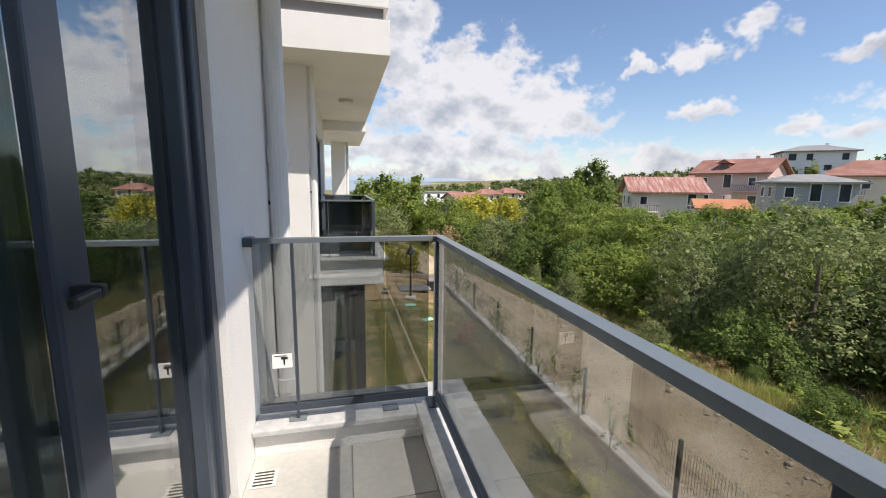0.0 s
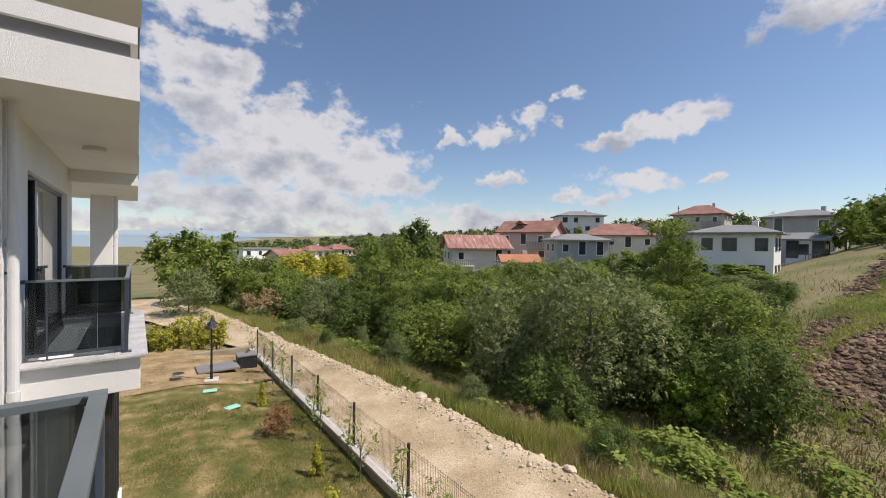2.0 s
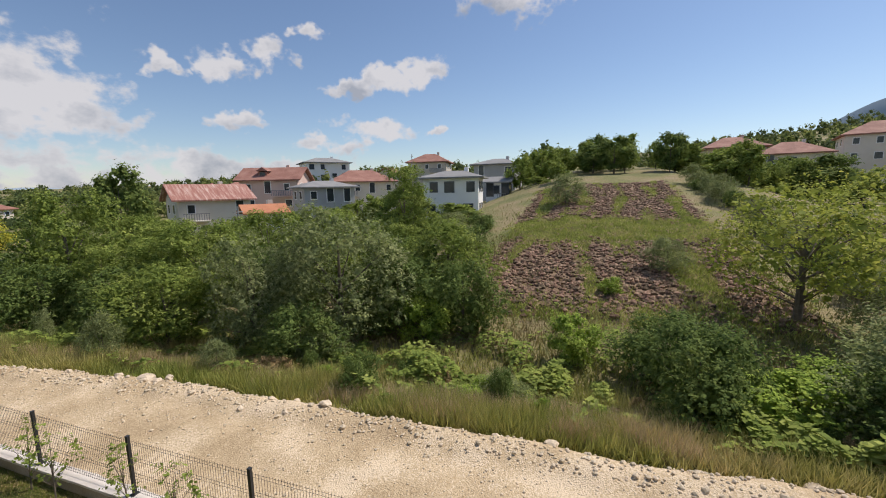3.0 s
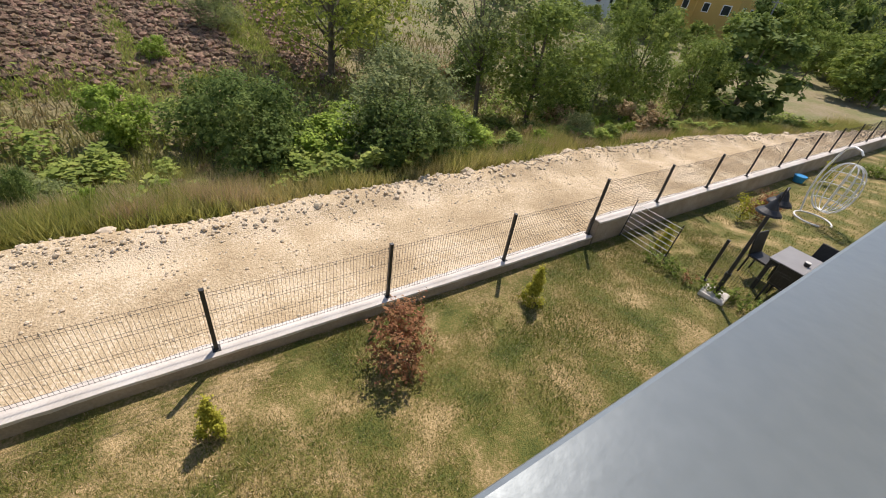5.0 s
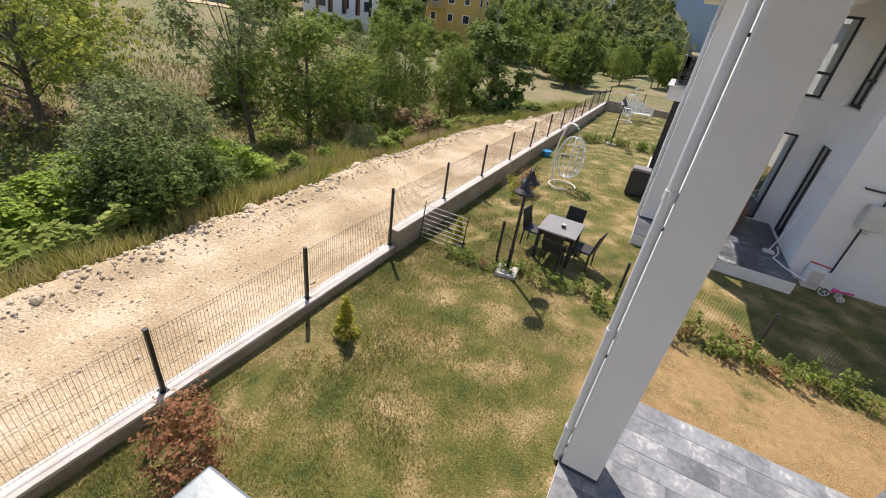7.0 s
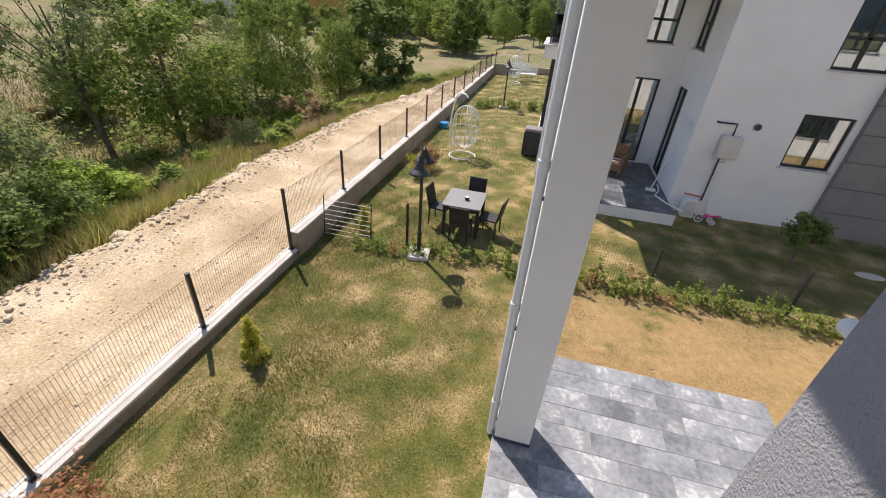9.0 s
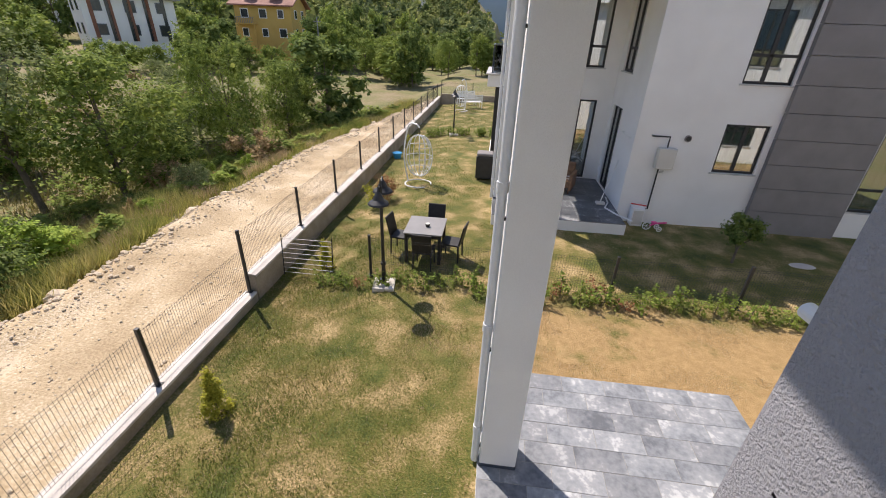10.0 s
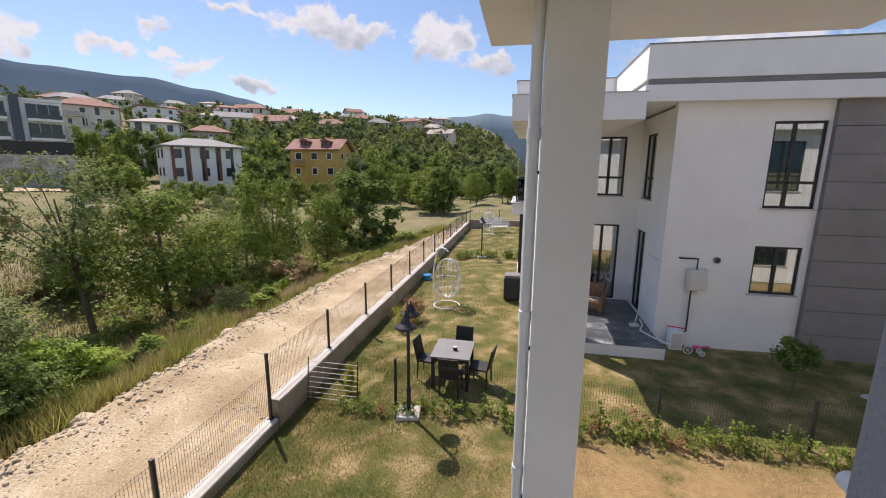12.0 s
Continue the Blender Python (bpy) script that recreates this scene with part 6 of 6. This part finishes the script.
bench(1.9, -32.6, 20)
bench(2.4, -34.2, 200)
grill = thing("covered_grill", (.42, -16.1, 0), "garden grill under a black cover", "grill")
bm_ = B(); box(bm_, (-.3, -.28, .05), (.3, .28, .86), .04)
for w in bm_.verts:
    w.co.x *= 1 + .06 * noise.noise(w.co * 4); w.co.y *= 1 + .08 * noise.noise(w.co * 5)
part("cover", bm_, M["dark"], grill)
bm_ = B(); box(bm_, (-.29, -.27, .86), (.29, .27, .97), .05)
part("lid", bm_, M["cladding"], grill, "grey lid top")
for sx in (-.25, .25):
    bm_ = B(); tube(bm_, (sx, -.2, .05), (sx + .03, -.2, .05), .05, n=14)
    part("wheel", bm_, M["rattan"], grill)
tub = thing("blue_tub", (4.35, -19.2, -.32), "small blue plastic tub on the grass", "tub")
bm_ = B(); tube(bm_, (0, 0, 0), (0, 0, .22), .15, .2, 18)
part("tub", bm_, M["blue"], tub)
bm_ = B(); tube(bm_, (0, 0, .22), (0, 0, .25), .215, n=18)
part("rim", bm_, M["blue"], tub)

gate = thing("spare_panel", (4.2, -8.95, -.3), "pale metal fence panel leaning by the garden wall", "fence panel")
for k in range(8):
    bm_ = B(); box(bm_, (-.75, -.005 - k * .012, .06 + k * .115), (.42, .005 - k * .012, .07 + k * .115), .002)
    part("rail", bm_, M["cream"], gate)
for sx in (-.74, .40):
    bm_ = B(); tube(bm_, (sx, .01, .0), (sx, -.1, .95), .012, n=8)
    part("upright", bm_, M["dark"], gate)


def mat_sheet(x, y, yaw):
    ob = thing("plastic_mat", (x, y, lawn_z(x, y) + .03), "mint green plastic cover lying on the lawn", "mat", "mint covers")
    ob.rotation_euler = (0, 0, radians(yaw))
    bm = B(); box(bm, (-.2, -.14, 0), (.2, .14, .02), .006)
    part("cover", bm, M["mint"], ob)


mat_sheet(2.79, 13.7, 20); mat_sheet(2.43, 15.4, -10)
crate = thing("dark_crate", (4.1, 18.4, -.3), "dark metal crate with lid beside the wall", "crate")
bm_ = B(); box(bm_, (-.35, -.3, 0), (.35, .3, .5), .02)
part("body", bm_, M["dark"], crate)
bm_ = B(); box(bm_, (-.38, -.33, .5), (.38, .33, .56), .015)
part("lid", bm_, M["cladding"], crate)
slabm = thing("manhole_slab", (3.0, 18.0, -.06), "dark flat slab lying on the bare earth", "slab")
bm_ = B(); box(bm_, (-.7, -.5, 0), (.7, .5, .09), .02)
part("slab", bm_, M["cladding"], slabm)

# ---- garden plants ----
G_ = {}


def gproto(key, *a, **k):
    G_[key] = make_plant(*a, **k)
    G_[key].location = (0, 0, -60)


gproto("thuja", "thuja", "small yellow-green young thuja on the lawn", "shrub", .85, .36, 2800, .036, "yellow", 34, .02, .02, 71, cone=True, flat=1.5, limbs=3, group="young thujas", inner=3)
gproto("redb", "shrub", "dry reddish shrub on the lawn", "shrub", 1.0, 1.15, 2600, .05, "red", 26, .04, .02, 72, limbs=20, group="lawn shrubs", inner=0)
gproto("hedge", "hedge_plant", "low leafy green plant along the fence", "plant", .40, .34, 170, .06, "green", 12, .02, .010, 73, limbs=6, group="plants along the fences", inner=0)
gproto("hedge_r", "hedge_plant", "low reddish-brown plant along the fence", "plant", .3, .4, 130, .055, "red", 11, .02, .010, 74, limbs=6, group="plants along the fences", inner=0)
gproto("sapling", "sapling", "thin staked sapling with few leaves", "sapling", 1.65, .7, 230, .066, "green", 14, .45, .018, 75, limbs=12, lean=.08, group="saplings along the fence", inner=0)
gproto("ysap", "shrub", "young yellow-green shrub on the lawn", "shrub", .8, .6, 420, .06, "yellow", 12, .05, .015, 76, limbs=8, group="lawn shrubs", inner=0)
gproto("olive", "small_tree", "small round clipped tree with pale trunk", "tree", 1.15, .7, 1500, .06, "dark", 14, .5, .035, 77, limbs=5)


def gput(key, x, y, sc=1.0, yaw=None, z=None, seed=[500]):
    seed[0] += 1
    r = random.Random(seed[0])
    m = pose(x, y, lawn_z(x, y) if z is None else z, 0, 0, r.uniform(0, 360) if yaw is None else yaw) @ Matrix.Diagonal((sc, sc, sc * r.uniform(.9, 1.1), 1))
    copy_thing(G_[key], m).matrix_basis = m


for x, y, s in ((3.72, -5.15, .95), (3.76, -9.3, .9), (3.65, -.15, .8), (3.66, 9.07, .85), (3.62, 13.75, .8)):
    gput("thuja", x, y, s)
gput("redb", 3.6, -2.45, .95); gput("redb", 3.5, 11.4, .8); gput("redb", 3.5, -13.6, .8)
for x, y in ((3.48, 2.5), (3.37, 1.85), (3.25, 4.75), (3.2, 7.2), (3.6, 6.0), (3.7, -13.0), (3.9, -20)):
    gput("ysap", x, y, 1.0)
gput("olive", -5.7, -10.85, 1.0)
gput("hedge", 3.58, 4.5, 1.1)
rnd_ = random.Random(77)
x = 3.6
while x > -9.5:
    gput("hedge_r" if rnd_.random() < .08 else "hedge", x, -8.5 + rnd_.uniform(-.22, .16), rnd_.uniform(.7, 1.15))
    x -= rnd_.uniform(.15, .36)
for i in range(26):
    gput("hedge", rnd_.uniform(.2, 3.6), -23.4 + rnd_.uniform(-.3, .3), rnd_.uniform(.8, 1.2))
for i in range(11):
    y = 5.75 + i * 1.27 + rnd_.uniform(-.25, .25)
    gput("sapling", 4.45 + rnd_.uniform(-.12, .1), y, rnd_.uniform(.8, 1.05))
for i in range(26):
    gput("ysap", rnd_.uniform(-.4, 3.7), 21.5 + rnd_.uniform(0, 1.4), rnd_.uniform(1.2, 2.2), z=-.25)
for ob in G_.values():
    for o in (*ob.children_recursive, ob):
        bpy.data.objects.remove(o)

# ---- fixtures on the villas ----
gas = thing("gas_meter_box", (-4.35, -12.98, 1.9), "cream metal meter box with black pipes", "meter box")
bm_ = B(); box(bm_, (-.23, 0, -.28), (.23, .2, .27), .02)
part("box", bm_, M["cream"], gas)
bm_ = B(); box(bm_, (-.2, .2, -.25), (.2, .208, .24), .006)
part("door", bm_, M["cream"], gas)
bm_ = B(); path_tube(bm_, [(.0, .06, .27), (.0, .06, .55), (.42, .06, .55), (.42, -.02, .55)], .022)
part("pipe", bm_, M["dark"], gas)
bm_ = B(); path_tube(bm_, [(.08, .06, -.28), (.08, .06, -1.45), (.25, .06, -1.5)], .022)
part("pipe", bm_, M["dark"], gas)
bm_ = B(); box(bm_, (-.12, .0, -.46), (.1, .006, -.3), .001)
part("notice", bm_, M["whitewall"], gas, "white paper notice")
for k in range(3):
    bm_ = B(); box(bm_, (-.09, .006, -.35 - k * .035), (.07, .008, -.34 - k * .035))
    part("bar", bm_, M["groove"], gas)
vent = thing("wall_vent", (-4.82, -12.99, 2.42), "round dark wall vent", "vent")
bm_ = B(); tube(bm_, (0, -.01, 0), (0, .03, 0), .085, n=24)
part("ring", bm_, M["groove"], vent)
# black disk on the ring stands in for the shade inside the vent hole
bm_ = B(); tube(bm_, (0, .028, 0), (0, .034, 0), .06, n=24)
part("opening", bm_, M["dark"], vent)
hose = thing("white_cabinet", (-3.98, -12.8, .0), "small white cabinet with red valve handles", "cabinet")
bm_ = B(); box(bm_, (-.16, -.14, 0), (.16, .14, .52), .015)
part("body", bm_, M["whitewall"], hose)
bm_ = B(); box(bm_, (-.13, .14, .06), (.13, .15, .46), .004)
part("door", bm_, M["cream"], hose)
bm_ = B(); path_tube(bm_, [(-.2, .02, .58), (.22, .02, .62)], .018)
part("handle", bm_, mat("red_plastic", [(.6, .05, .03), (.65, .07, .05)], .4), hose)
trike = thing("toy_tricycle", (-4.45, -12.5, .0), "pink toy tricycle on the grass", "toy")
trike.scale = (.62, .62, .62)
bm_ = B(); path_tube(bm_, [(.25, 0, .2), (.05, 0, .3), (-.25, .05, .38), (-.38, .12, .42)], .04)
part("frame", bm_, M["pink"], trike)
bm_ = B(); box(bm_, (-.02, -.1, .3), (.2, .1, .38), .03)
part("seat", bm_, M["pink"], trike)
for px, py, r in ((.38, 0, .17), (-.12, .16, .1), (-.12, -.16, .1)):
    bm_ = B()
    path_tube(bm_, [(px + r * math.cos(a), py, r + r * math.sin(a)) for a in np.linspace(0, 6.283, 15)], .022, 6)
    wheel = part("wheel", bm_, M["whitemetal"], trike)
    for q in range(3):
        a = q * math.pi / 3
        bm_ = B(); tube(bm_, (px - r * math.cos(a), py, r - r * math.sin(a)), (px + r * math.cos(a), py, r + r * math.sin(a)), .01, n=6)
        part("spoke", bm_, M["whitemetal"], wheel)
stone_ = thing("stepping_stone", (-7.35, -10.98, 0), "pale flat stepping stone in the grass", "stone")
bm_ = B(); bmesh.ops.create_icosphere(bm_, subdivisions=2, radius=.3, matrix=Matrix.Diagonal((1, .5, .12, 1)))
part("stone", bm_, M["cement"], stone_)


def wicker_sofa(x, y, z, yaw):
    t = thing("wicker_armchair", (x, y, z), "brown wicker armchair on the raised terrace", "armchair")
    t.rotation_euler = (0, 0, radians(yaw))
    for nm, lo, hi in (("seat", (-.5, -.35, .18), (.5, .35, .42)), ("backrest", (-.5, .3, .42), (.5, .42, .85)), ("armrest", (-.58, -.35, .1), (-.48, .4, .62)), ("armrest", (.48, -.35, .1), (.58, .4, .62))):
        bm = B(); box(bm, lo, hi, .03)
        part(nm, bm, M["wicker"], t)
    for k in range(5):
        bm = B(); box(bm, (-.46, -.32 + k * .13, .42), (.46, -.24 + k * .13, .445), .008)
        part("stripe", bm, M["cream"] if k % 2 else M["wicker"], t)
    for sx in (-.5, .5):
        for sy in (-.3, .35):
            bm = B(); tube(bm, (sx, sy, 0), (sx, sy, .2), .025, n=8)
            part("leg", bm, M["wicker"], t)


wicker_sofa(-1.9, -14.6, .302, 160)
broom = thing("mop", (-3.36, -13.75, .302), "white-handled mop leaning on the wall", "mop")
bm_ = B(); tube(bm_, (.25, .3, .05), (-.08, 0, 1.25), .014, n=8)
part("handle", bm_, M["whitemetal"], broom)
bm_ = B(); box(bm_, (.12, .22, 0), (.38, .4, .07), .02)
part("head", bm_, M["cream"], broom)
hosep = thing("garden_hose", (-3.3, -13.2, .302), "white hose coiled along the terrace wall", "hose")
bm_ = B(); path_tube(bm_, [(-.1, -.8, .02), (-.05, -.3, .03), (.12, .1, .02), (-.1, .6, .02), (-.4, 1.0, .02)], .022)
part("hose", bm_, M["whitemetal"], hosep)
airer = thing("wall_airer", (-3.49, -13.55, 2.25), "folded white clothes airer on the wall", "clothes airer")
bm_ = B(); path_tube(bm_, [(.02, -.3, .1), (.1, -.3, .1), (.1, .35, .08), (.02, .35, .08)], .012)
part("frame", bm_, M["whitemetal"], airer)
for k in range(4):
    bm_ = B(); tube(bm_, (.04 + k * .03, -.28, .06 - k * .03), (.04 + k * .03, .33, .04 - k * .03), .006, n=6)
    part("rod", bm_, M["whitemetal"], airer)
wl = thing("wall_light", (-2.17, -15.9, 3.15), "white cylindrical wall light", "wall light")
bm_ = B(); tube(bm_, (0, .06, -.1), (0, .06, .1), .05, n=16)
part("shade", bm_, M["whitemetal"], wl)
bm_ = B(); box(bm_, (-.04, -.08, -.05), (.04, .02, .05), .005)
part("mount", bm_, M["cream"], wl)
stub = thing("overflow_pipe", (-0.558, -2.28, 4.041), "short white overflow pipe in the wall", "pipe")
bm_ = B(); tube(bm_, (0, .1, 0), (0, -.13, -.012), .022, n=16)
part("pipe", bm_, M["pipe"], stub)
bm_ = B(); tube(bm_, (0, .0, 0), (0, -.008, 0), .026, n=16)
part("flange", bm_, M["pipe"], stub)
slot_ = thing("wall_slot", (-.468, -2.13, 3.70), "small black block standing in for a shaded slot in the render", "slot")
# black block paints the slot's shade, the wall itself is uncut
bm_ = B(); box(bm_, (-.01, -.03, -.008), (.003, .03, .008), .003)
part("opening", bm_, M["dark"], slot_)
card = thing("glass_sticker", (-.33, 1.985, 3.80), "white sticker with a dark mark on the glass", "sticker")
bm_ = B(); box(bm_, (-.045, 0, -.035), (.045, .002, .035))
part("paper", bm_, M["whitewall"], card)
for lo, hi in (((.005, -.02), (.012, .012)), ((-.005, .008), (.025, .02)), ((-.035, .024), (.02, .027))):
    bm_ = B(); box(bm_, (lo[0], -.0015, lo[1]), (hi[0], 0, hi[1]))
    part("mark", bm_, M["dark"], card)


def curtain(x0, x1, y0, y1, z0, z1, label="pale grey curtain hanging inside the window"):
    """A pleated cloth between two plan points."""
    t = thing("curtain", ((x0 + x1) / 2, (y0 + y1) / 2, z0), label, "curtain", "curtains")
    d = Vector((x1 - x0, y1 - y0, 0))
    n = max(8, int(d.length / .035))
    nrm = Vector((-d.y, d.x, 0)).normalized()
    v = []
    for i in range(n + 1):
        p = Vector((x0, y0, 0)) + d * (i / n) + nrm * (.03 * math.sin(i * 1.25) + .012 * math.sin(i * .37)) - Vector(((x0 + x1) / 2, (y0 + y1) / 2, 0))
        v += [(p.x, p.y, 0), (p.x, p.y, z1 - z0)]
    me = raw("cloth", v, [(2 * i, 2 * i + 2, 2 * i + 3, 2 * i + 1) for i in range(n)], M["curtain"], parent=t)
    sol = me.modifiers.new("thickness", "SOLIDIFY")
    sol.thickness = .004
    bm = B(); tube(bm, (-d.x / 2, -d.y / 2, z1 - z0 + .03), (d.x / 2, d.y / 2, z1 - z0 + .03), .012, n=8)
    part("rod", bm, M["whitemetal"], t)


for s, c in ((1, 0), (-1, 8.6), (-1, -18.26)):
    for a, b, z0, z1 in ((-1.55, -.6, 3.36, 5.6), (.55, 1.5, 3.36, 5.6), (-1.25, -.1, .2, 2.48), (.3, 1.25, .2, 2.48)):
        curtain(-.95, -.95, s * a + c, s * b + c, z0, z1)
for (a, b, z0, z1) in ((-6.7, -5.66, 1.6, 2.8), (-6.78, -5.68, 3.8, 5.85), (-10.85, -9.4, .8, 3.0)):
    curtain(a, b, -13.42, -13.42, z0, z1)
curtain(-.42, .12, 6.78, 6.78, .34, 2.98, "grey pleated curtain inside the glazed bay")
curtain(-3.0, -2.0, -16.35, -16.35, 3.9, 5.7); curtain(-3.02, -2.5, -16.35, -16.35, .35, 2.85)
